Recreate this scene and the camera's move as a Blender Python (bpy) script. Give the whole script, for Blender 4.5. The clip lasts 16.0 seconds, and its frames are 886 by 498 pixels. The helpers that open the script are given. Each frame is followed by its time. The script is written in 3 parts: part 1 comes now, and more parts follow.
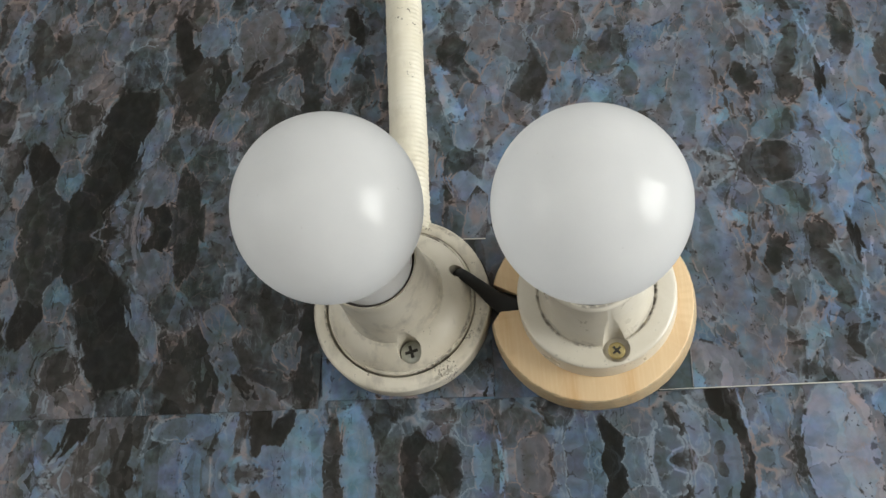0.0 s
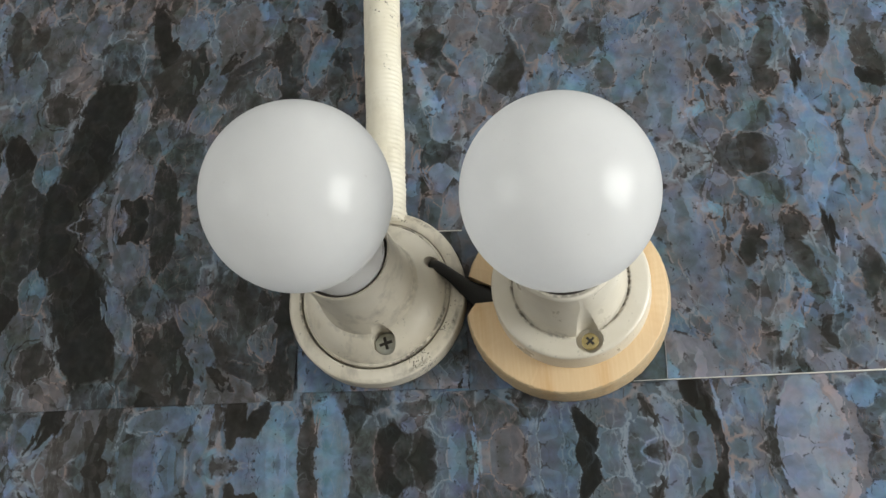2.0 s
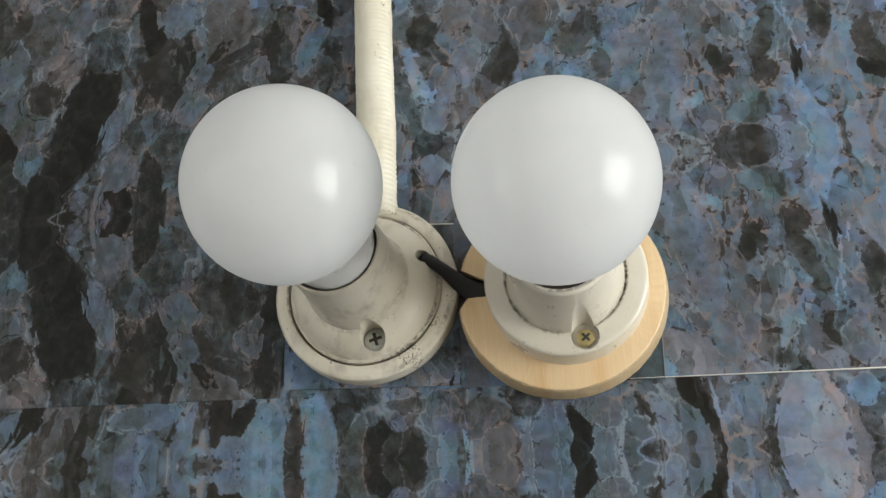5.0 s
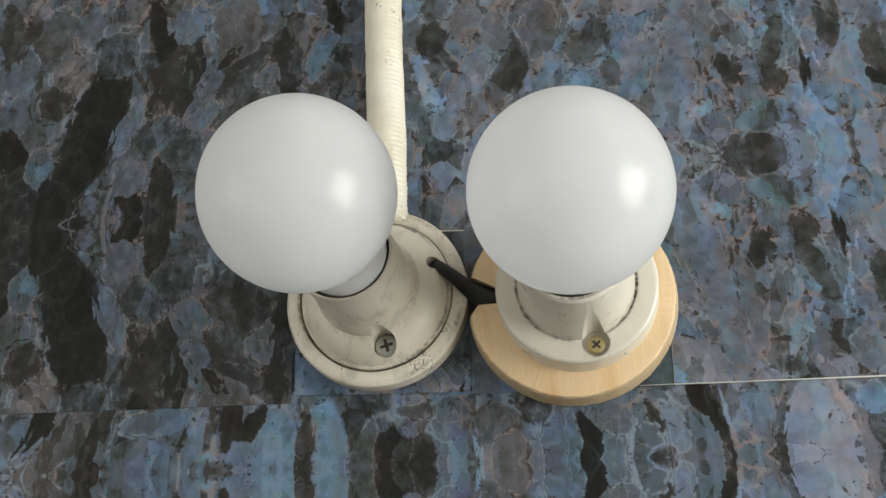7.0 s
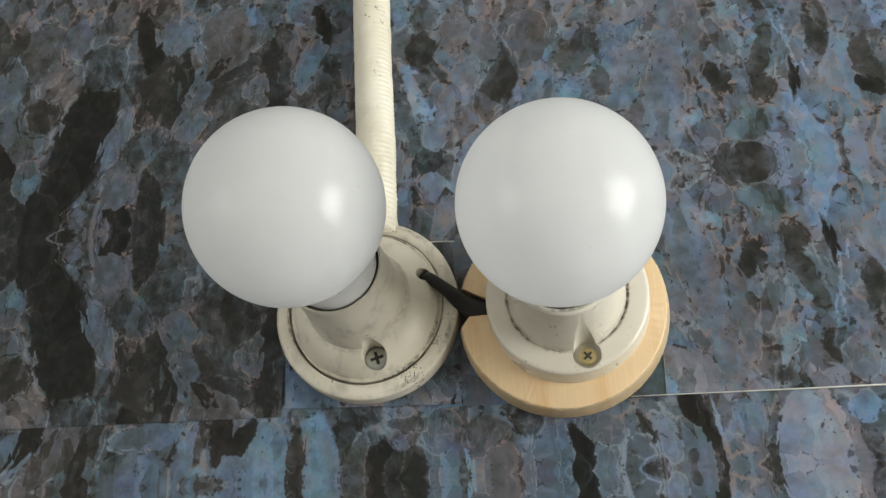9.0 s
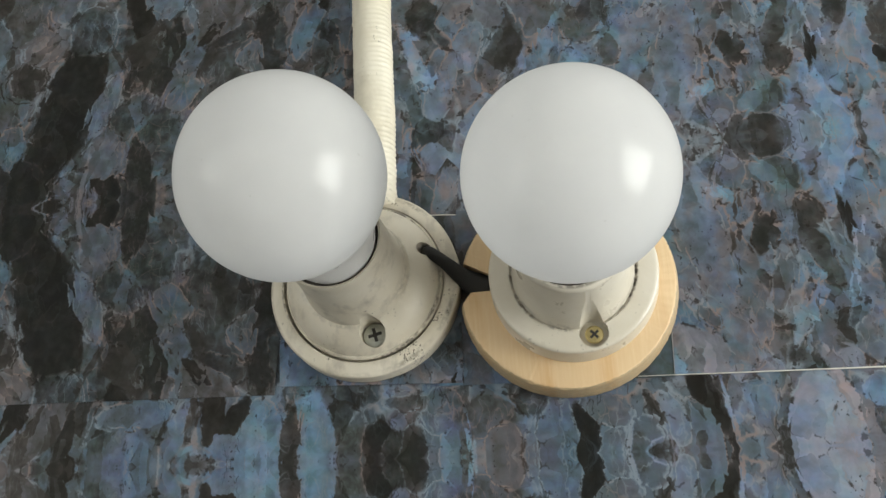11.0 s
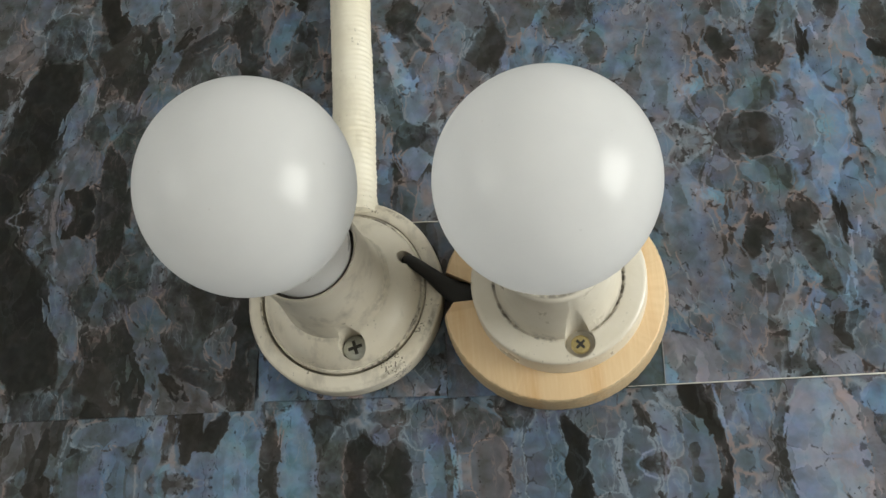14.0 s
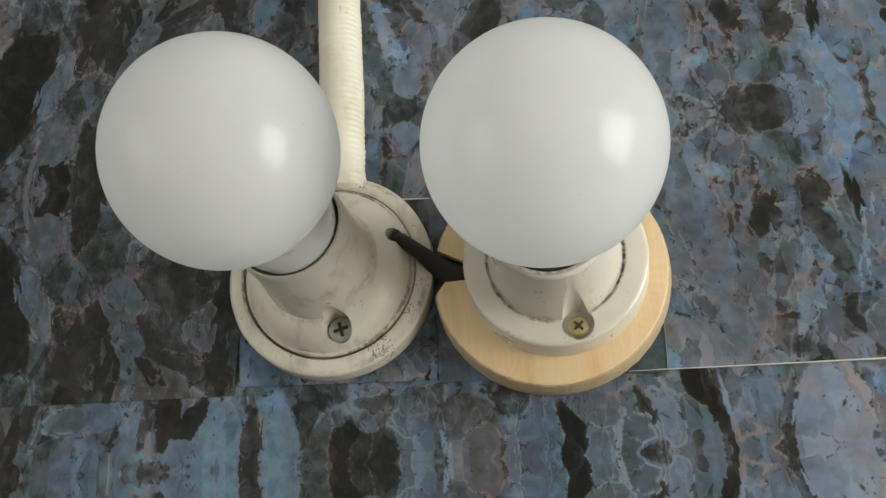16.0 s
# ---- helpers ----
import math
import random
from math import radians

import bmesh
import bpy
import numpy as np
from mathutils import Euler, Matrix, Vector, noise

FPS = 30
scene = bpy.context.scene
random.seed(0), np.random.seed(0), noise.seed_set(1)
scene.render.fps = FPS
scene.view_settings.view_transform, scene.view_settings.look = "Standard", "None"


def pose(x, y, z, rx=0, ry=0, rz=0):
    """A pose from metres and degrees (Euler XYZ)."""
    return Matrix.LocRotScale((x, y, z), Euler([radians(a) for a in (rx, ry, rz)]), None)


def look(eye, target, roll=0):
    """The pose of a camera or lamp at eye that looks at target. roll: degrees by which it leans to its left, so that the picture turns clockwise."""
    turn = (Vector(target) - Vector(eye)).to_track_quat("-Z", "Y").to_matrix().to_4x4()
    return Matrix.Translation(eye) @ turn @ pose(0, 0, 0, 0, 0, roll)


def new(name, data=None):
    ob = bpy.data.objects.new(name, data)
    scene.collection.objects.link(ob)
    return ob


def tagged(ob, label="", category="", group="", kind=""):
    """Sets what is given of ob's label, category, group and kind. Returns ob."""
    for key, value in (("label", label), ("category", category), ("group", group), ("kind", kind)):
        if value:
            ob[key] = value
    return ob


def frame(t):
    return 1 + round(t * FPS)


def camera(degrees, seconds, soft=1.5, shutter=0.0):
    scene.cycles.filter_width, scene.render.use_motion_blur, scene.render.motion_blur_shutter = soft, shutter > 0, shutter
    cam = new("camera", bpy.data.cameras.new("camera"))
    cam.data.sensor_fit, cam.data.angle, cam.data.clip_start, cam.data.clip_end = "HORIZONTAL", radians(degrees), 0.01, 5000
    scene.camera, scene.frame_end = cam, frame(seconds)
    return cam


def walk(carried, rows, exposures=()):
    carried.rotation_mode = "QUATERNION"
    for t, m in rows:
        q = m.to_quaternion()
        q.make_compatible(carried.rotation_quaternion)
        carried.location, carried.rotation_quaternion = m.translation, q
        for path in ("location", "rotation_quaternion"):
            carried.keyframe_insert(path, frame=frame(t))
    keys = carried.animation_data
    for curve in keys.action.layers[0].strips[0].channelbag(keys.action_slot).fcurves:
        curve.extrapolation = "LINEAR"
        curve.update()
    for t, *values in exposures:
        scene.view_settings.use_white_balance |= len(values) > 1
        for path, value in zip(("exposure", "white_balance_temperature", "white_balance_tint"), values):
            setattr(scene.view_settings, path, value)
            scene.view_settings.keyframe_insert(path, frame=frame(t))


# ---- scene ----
cam = camera(50.73, 16.0, soft=1.5)
# seconds, the eye, the point looked at, roll in degrees
PATH = [
    (0, (0.07543, -0.36704, 1.77242), (0.01199, -0.00095, 1.92060), -2.82),
    (0.5, (0.08363, -0.35127, 1.76791), (0.01780, 0.01351, 1.91825), -2.91),
    (1, (0.08308, -0.35404, 1.76267), (0.01819, 0.01157, 1.91138), -2.97),
    (1.5, (0.08109, -0.36691, 1.76854), (0.01658, -0.00134, 1.91753), -2.76),
    (2, (0.08260, -0.36351, 1.76835), (0.02153, 0.00270, 1.91723), -2.93),
    (2.5, (0.07789, -0.35674, 1.77007), (0.02140, 0.01033, 1.91864), -2.85),
    (3, (0.07656, -0.35410, 1.77064), (0.01928, 0.01313, 1.91848), -2.74),
    (3.5, (0.07869, -0.35662, 1.76947), (0.01931, 0.00945, 1.91937), -2.86),
    (4, (0.08127, -0.35563, 1.76965), (0.02166, 0.01058, 1.91911), -2.89),
    (6.5, (0.07847, -0.35049, 1.77038), (0.02353, 0.01689, 1.91874), -2.87),
    (7, (0.07695, -0.35603, 1.77131), (0.01958, 0.01059, 1.92064), -2.73),
    (7.5, (0.08185, -0.35746, 1.77235), (0.02523, 0.00925, 1.92173), -3.00),
    (8, (0.07826, -0.35896, 1.77246), (0.02244, 0.00742, 1.92297), -2.68),
    (8.5, (0.07725, -0.36257, 1.77362), (0.02326, 0.00358, 1.92536), -3.11),
    (9, (0.07815, -0.35501, 1.77392), (0.02388, 0.01119, 1.92543), -3.32),
    (9.5, (0.07397, -0.34794, 1.77365), (0.02428, 0.02167, 1.91829), -3.38),
    (10, (0.06900, -0.34394, 1.77532), (0.02340, 0.02721, 1.91736), -3.16),
    (12.5, (0.08105, -0.34192, 1.77926), (0.01597, 0.02665, 1.92043), -2.71),
    (13, (0.07740, -0.33839, 1.77898), (0.01568, 0.03009, 1.92186), -2.89),
    (13.5, (0.07651, -0.33382, 1.78182), (0.01980, 0.03600, 1.92330), -3.18),
    (14, (0.08102, -0.33201, 1.78474), (0.02590, 0.03794, 1.92652), -3.76),
    (14.5, (0.08112, -0.32807, 1.78410), (0.02852, 0.04124, 1.92847), -3.72),
    (15, (0.07902, -0.32782, 1.78652), (0.02644, 0.04253, 1.92820), -3.73),
    (15.5, (0.07385, -0.32098, 1.78348), (0.02553, 0.04910, 1.92739), -3.71),
    (16, (0.07964, -0.31336, 1.78441), (0.02597, 0.05731, 1.92485), -3.61),
]
walk(cam, [(t, look(eye, target, roll)) for t, eye, target, roll in PATH],
     [(0.0, 0.0, 6600, 10), (4.0, 0.02, 6600, 9.5), (8.0, 0.02, 6660, 9), (12.5, 0.02, 6700, 8), (14.5, -0.13, 6800, 8), (16.0, -0.15, 6820, 8)])

# ---------------------------------------------------------------- world and light
world = bpy.data.worlds.new("world")
scene.world = world
world.use_nodes = True
wn = world.node_tree
sky = wn.nodes.new("ShaderNodeTexSky")
sky.sky_type = "NISHITA"
sky.sun_disc = False
sky.sun_elevation = radians(40)
sky.sun_rotation = radians(200)
wn.links.new(sky.outputs[0], wn.nodes["Background"].inputs["Color"])
wn.nodes["Background"].inputs["Strength"].default_value = 0.1

WIN_X, WIN_Y0, WIN_Y1, WIN_Z0, WIN_Z1 = 1.30, -1.00, -0.12, 1.26, 2.04
lamp = bpy.data.lights.new("window_daylight", "AREA")
lamp.shape = "RECTANGLE"
lamp.size, lamp.size_y = WIN_Z1 - WIN_Z0, WIN_Y1 - WIN_Y0
lamp.energy = 30.0
lamp.color = (0.97, 0.99, 0.96)
window_light = new("window_daylight", lamp)
window_light.matrix_world = look((WIN_X + 0.022, (WIN_Y0 + WIN_Y1) / 2, (WIN_Z0 + WIN_Z1) / 2), (-1, (WIN_Y0 + WIN_Y1) / 2, (WIN_Z0 + WIN_Z1) / 2), 0)
# fill light: an added, unseen second window, larger, far across the room
WEST_Y0, WEST_Y1, WEST_Z0, WEST_Z1 = -2.30, -0.90, 1.00, 2.30
far_lamp = bpy.data.lights.new("far_fill_light", "AREA")
far_lamp.shape = "RECTANGLE"
far_lamp.size, far_lamp.size_y = WEST_Z1 - WEST_Z0, WEST_Y1 - WEST_Y0
far_lamp.energy = 20
far_lamp.color = (0.96, 0.99, 0.97)
far_light = new("far_fill_light", far_lamp)
far_light.matrix_world = look((-2.022, (WEST_Y0 + WEST_Y1) / 2, (WEST_Z0 + WEST_Z1) / 2), (1, (WEST_Y0 + WEST_Y1) / 2, (WEST_Z0 + WEST_Z1) / 2), 0)
scene.view_settings.exposure = 0.0


# ---------------------------------------------------------------- node helpers
class Mat:
    """A small builder of node materials."""

    def __init__(self, name):
        self.m = bpy.data.materials.new(name)
        self.m.use_nodes = True
        self.t = self.m.node_tree
        self.bsdf = self.t.nodes["Principled BSDF"]

    def put(self, socket, value):
        if isinstance(value, bpy.types.NodeSocket):
            self.t.links.new(value, socket)
        elif isinstance(value, (tuple, list)) and len(value) == 3 and socket.type == "RGBA":
            socket.default_value = (*value, 1)
        else:
            socket.default_value = value

    def set(self, **kw):
        for k, v in kw.items():
            self.put(self.bsdf.inputs[k.replace("_", " ")], v)
        return self

    def position(self):
        return self.t.nodes.new("ShaderNodeNewGeometry").outputs["Position"]

    def local(self):
        return self.t.nodes.new("ShaderNodeTexCoord").outputs["Object"]

    def math(self, op, a, b=0.0, c=0.0, clamp=False):
        n = self.t.nodes.new("ShaderNodeMath")
        n.operation, n.use_clamp = op, clamp
        for s, v in zip(n.inputs, (a, b, c)):
            self.put(s, v)
        return n.outputs[0]

    def vmath(self, op, a, b=(0, 0, 0)):
        n = self.t.nodes.new("ShaderNodeVectorMath")
        n.operation = op
        self.put(n.inputs[0], a)
        if op == "SCALE":
            self.put(n.inputs["Scale"], b)
        else:
            self.put(n.inputs[1], b)
        return n.outputs["Value" if op in ("LENGTH", "DOT_PRODUCT", "DISTANCE") else "Vector"]

    def split(self, v):
        n = self.t.nodes.new("ShaderNodeSeparateXYZ")
        self.put(n.inputs[0], v)
        return n.outputs

    def join(self, x, y, z):
        n = self.t.nodes.new("ShaderNodeCombineXYZ")
        for s, v in zip(n.inputs, (x, y, z)):
            self.put(s, v)
        return n.outputs[0]

    def noise(self, v, scale, detail=3.0, rough=0.5, out="Fac"):
        n = self.t.nodes.new("ShaderNodeTexNoise")
        self.put(n.inputs["Vector"], v)
        n.inputs["Scale"].default_value, n.inputs["Detail"].default_value = scale, detail
        n.inputs["Roughness"].default_value = rough
        return n.outputs[out]

    def voronoi(self, v, scale, feature="F1", out="Distance"):
        n = self.t.nodes.new("ShaderNodeTexVoronoi")
        n.feature = feature
        self.put(n.inputs["Vector"], v)
        n.inputs["Scale"].default_value = scale
        return n.outputs[out]

    def ramp(self, f, stops, smooth=False):
        n = self.t.nodes.new("ShaderNodeValToRGB")
        self.put(n.inputs[0], f)
        n.color_ramp.interpolation = "EASE" if smooth else "LINEAR"
        el = n.color_ramp.elements
        while len(el) < len(stops):
            el.new(0.5)
        for e, (p, c) in zip(el, stops):
            e.position = p
            e.color = (*c, 1) if isinstance(c, tuple) else (c, c, c, 1)
        return n.outputs[0]

    def span(self, f, lo, hi, a=0.0, b=1.0):
        n = self.t.nodes.new("ShaderNodeMapRange")
        for s, v in zip(n.inputs, (f, lo, hi, a, b)):
            self.put(s, v)
        return n.outputs[0]

    def mix(self, f, a, b, blend="MIX"):
        n = self.t.nodes.new("ShaderNodeMix")
        n.data_type, n.blend_type = "RGBA", blend
        self.put(n.inputs["Factor"], f)
        self.put(n.inputs["A"], a)
        self.put(n.inputs["B"], b)
        return n.outputs["Result"]

    def bump(self, height, strength=0.3, distance=0.001):
        n = self.t.nodes.new("ShaderNodeBump")
        n.inputs["Strength"].default_value, n.inputs["Distance"].default_value = strength, distance
        self.put(n.inputs["Height"], height)
        self.put(self.bsdf.inputs["Normal"], n.outputs[0])
        return self


# ---------------------------------------------------------------- materials
def agate_print(name, mirror, tilt, seed, stones=(), marks=(), arcs=(), tone=0.0, mauve=0.5, cells=1.0, cracks=0.85, veins=0.8, snap=1.0, dust=0.56):
    """Printed agate film, mirrored about the line z = mirror + tilt * x. stones, marks: (x, fold, half length, half width, degrees, tone,
    mauve) of its large drawn stones, which share the ground like the cells of a mosaic, and of the strokes drawn over them; arcs: the same for thin outlines."""
    m = Mat(name)
    x, y, z = m.split(m.position())
    fold = m.math("ABSOLUTE", m.math("SUBTRACT", z, m.math("MULTIPLY_ADD", x, tilt, mirror)))
    p = m.join(x, seed, fold)
    half = (0.5, 0.5, 0.5)
    # torn, uneven outlines: three scales of shift
    w1 = m.vmath("SCALE", m.vmath("SUBTRACT", m.noise(p, 40, 2, 0.5, "Color"), half), 0.013)
    w2 = m.vmath("SCALE", m.vmath("SUBTRACT", m.noise(p, 150, 3, 0.55, "Color"), half), 0.0050)
    w3 = m.vmath("SCALE", m.vmath("SUBTRACT", m.noise(p, 700, 2, 0.6, "Color"), half), 0.0009)
    w = m.vmath("ADD", m.vmath("ADD", w1, w2), w3)
    shear = m.join(m.math("MULTIPLY", fold, -0.10), 0, 0)
    q = m.vmath("ADD", m.vmath("ADD", p, w), shear)
    q = m.vmath("ADD", m.vmath("MULTIPLY", q, (1, 0, 0.5)), (0, seed, 0))
    # the ground between the drawn stones: large and small cells
    big = m.split(m.voronoi(q, 92 * cells, "F1", "Color"))
    small = m.split(m.voronoi(q, 190 * cells, "F1", "Color"))
    edge = m.voronoi(q, 92 * cells, "DISTANCE_TO_EDGE")
    edge2 = m.voronoi(q, 190 * cells, "DISTANCE_TO_EDGE")
    cloud = m.noise(q, 62, 2, 0.5)
    soft = m.noise(m.vmath("ADD", p, w2), 190, 2, 0.5)
    fine = m.noise(p, 520, 5, 0.7)
    t = m.math("MULTIPLY_ADD", m.math("SUBTRACT", big[0], 0.5), 0.30, 0.43 + tone)
    t = m.math("MULTIPLY_ADD", m.math("SUBTRACT", small[1], 0.5), 0.12, t)
    pink = m.math("MULTIPLY", m.span(m.math("ADD", m.math("MULTIPLY", big[1], 0.4), m.noise(p, 34, 3)), 0.62, 0.84), mauve)
    # the drawn stones: the nearest one fills, the next nearest gives the joint
    pj = m.vmath("ADD", p, m.vmath("ADD", m.vmath("SCALE", w1, 0.30), m.vmath("ADD", m.vmath("SCALE", w2, 0.7), m.vmath("SCALE", w3, 1.3))))
    pj = m.vmath("ADD", pj, m.vmath("MULTIPLY", m.vmath("SUBTRACT", m.voronoi(q, 210, "F1", "Color"), half), (0.0052 * snap, 0, 0.0062 * snap)))

    def reach(row):
        n = m.t.nodes.new("ShaderNodeMapping")
        n.vector_type = "TEXTURE"
        m.put(n.inputs["Vector"], pj)
        n.inputs["Location"].default_value = (row[0], seed, row[1])
        n.inputs["Rotation"].default_value = (0, -radians(row[4]), 0)
        n.inputs["Scale"].default_value = (row[2], 1, row[3])
        return m.vmath("LENGTH", n.outputs[0])

    first, second, held = 1.12, 1.12, m.join(t, pink, 0.006)
    for row in stones:
        d = reach(row)
        second = m.math("MINIMUM", second, m.math("MAXIMUM", d, first))
        held = m.mix(m.span(m.math("SUBTRACT", first, d), -0.07, 0.07), held, (row[5] + tone, row[6], row[3]))
        first = m.math("MINIMUM", first, d)
    for row in marks:
        held = m.mix(m.span(reach(row), 0.75, 1.15, 0.92, 0.0), held, (row[5], row[6], row[3]))
    for row in arcs:
        off = m.math("ABSOLUTE", m.math("SUBTRACT", reach(row), 1.0))
        held = m.mix(m.math("MULTIPLY", m.span(off, 0.0, 0.0006 / row[3], 0.9, 0.0), m.span(m.noise(p, 130, 2), 0.36, 0.50)), held, (row[5], row[6], row[3]))
    base, rose, size = m.split(held)
    drawn = m.math("LESS_THAN", first, 1.119)
    # the joint's distance in metres: between drawn stones, and between the cells of the ground
    joint = m.math("MULTIPLY", m.math("SUBTRACT", second, first), m.math("MULTIPLY", size, 0.5))
    ground = m.math("ADD", m.math("MULTIPLY", edge, 0.5 / (92 * cells)), m.math("MULTIPLY", drawn, 0.0009))
    joint = m.math("MINIMUM", m.math("ADD", joint, m.math("MULTIPLY", m.math("SUBTRACT", 1, drawn), 0.0004)), ground) if stones else ground
    # clouds, facets and grain inside the stones
    t = m.math("MULTIPLY_ADD", m.math("SUBTRACT", cloud, 0.5), 0.38, base)
    t = m.math("MULTIPLY_ADD", m.math("SUBTRACT", soft, 0.5), 0.34, t)
    t = m.math("MULTIPLY_ADD", m.math("SUBTRACT", fine, 0.5), 0.12, t)
    t = m.math("MULTIPLY_ADD", m.math("SUBTRACT", small[0], 0.5), m.span(m.noise(p, 27, 2), 0.42, 0.60, 0.05, 0.24), t)
    stone = m.ramp(t, [(0.0, (0.006, 0.0058, 0.005)), (0.2, (0.018, 0.0195, 0.0185)), (0.27, (0.030, 0.036, 0.038)), (0.34, (0.056, 0.070, 0.079)),
                       (0.45, (0.075, 0.107, 0.147)), (0.565, (0.098, 0.158, 0.236)), (0.635, (0.122, 0.203, 0.310)), (0.8, (0.180, 0.280, 0.410)), (1.0, (0.30, 0.42, 0.55))])
    # grey-green, teal and rose clouds
    tint = m.vmath("ADD", m.vmath("SCALE", m.vmath("SUBTRACT", m.noise(p, 95, 3, 0.6, "Color"), half), 0.62), (1.005, 1.0, 0.99))
    stone = m.mix(1.0, stone, tint, "MULTIPLY")
    rose = m.math("ADD", m.math("MULTIPLY", rose, 0.75), m.span(m.noise(m.vmath("ADD", p, w2), 105, 2), 0.49, 0.65, 0.0, dust), clamp=True)
    stone = m.mix(rose, stone, m.ramp(t, [(0.0, (0.018, 0.014, 0.010)), (0.25, (0.050, 0.045, 0.042)), (0.45, (0.105, 0.098, 0.104)), (0.6, (0.19, 0.165, 0.175)), (0.95, (0.36, 0.28, 0.28))]))
    # thin pale and rusty veins along the joints
    seam = m.noise(p, 75, 2)
    vein = m.mix(m.span(m.noise(p, 48, 2), 0.42, 0.54), (0.20, 0.245, 0.29), (0.215, 0.165, 0.155))
    halo = m.math("MULTIPLY", m.span(joint, 0.0002, 0.0016, 1.0, 0.0), m.span(seam, 0.42, 0.58, 0.0, 0.5))
    line = m.math("MULTIPLY", m.span(joint, 0.00010, 0.00040, 1.0, 0.0), m.span(seam, 0.42, 0.52, 0.0, 1.0))
    thread = m.math("MULTIPLY", m.span(edge2, 0.0, 0.04, 1.0, 0.0), m.span(m.noise(p, 66, 2), 0.56, 0.64, 0.0, 0.6))
    fibre = m.noise(m.vmath("MULTIPLY", m.vmath("ADD", p, w2), (1, 1, 0.3)), 105, 3, 0.6)
    hair = m.math("MULTIPLY", m.span(m.math("ABSOLUTE", m.math("SUBTRACT", fibre, 0.5)), 0.0, 0.014, 1.0, 0.0), m.span(m.noise(p, 52, 2), 0.48, 0.58, 0.0, 0.6))
    stone = m.mix(m.math("MULTIPLY", halo, m.span(t, 0.16, 0.34, 0.1, 1.0)), stone, m.mix(m.span(m.noise(p, 44, 2), 0.44, 0.54), (0.105, 0.150, 0.200), (0.150, 0.122, 0.124)))
    lines = m.math("MAXIMUM", line, m.math("MAXIMUM", thread, hair))
    lines = m.math("MULTIPLY", lines, m.span(t, 0.16, 0.36, 0.1, 1.0))
    stone = m.mix(m.math("MULTIPLY", lines, veins), stone, vein)
    # black cracks and beads along some joints, and specks
    bead = m.math("MULTIPLY", m.span(joint, 0.0002, 0.00055, 1.0, 0.0), m.span(m.noise(p, 210, 3, 0.6), 0.55, 0.60))
    bead2 = m.math("MULTIPLY", m.span(edge2, 0.01, 0.05, 1.0, 0.0), m.span(m.noise(p, 150, 3), 0.61, 0.64))
    speck = m.math("MULTIPLY", m.span(m.noise(p, 700, 1), 0.65, 0.71), m.span(m.noise(p, 70, 1), 0.52, 0.62))
    split = m.math("MULTIPLY", m.span(m.math("ABSOLUTE", m.math("SUBTRACT", fibre, 0.415)), 0.0, 0.016, 1.0, 0.0), m.span(m.noise(p, 110, 3), 0.54, 0.60))
    dark = m.math("MAXIMUM", m.math("MAXIMUM", bead, m.math("MULTIPLY", bead2, 0.8)), m.math("MAXIMUM", speck, split))
    stone = m.mix(m.math("MULTIPLY", dark, cracks), stone, (0.014, 0.011, 0.008))
    m.set(Base_Color=stone, Roughness=m.span(fine, 0.3, 0.7, 0.42, 0.56))
    m.bsdf.inputs["Specular IOR Level"].default_value = 0.17
    m.bump(m.noise(p, 130, 3), 0.12, 0.0006)
    return m.m


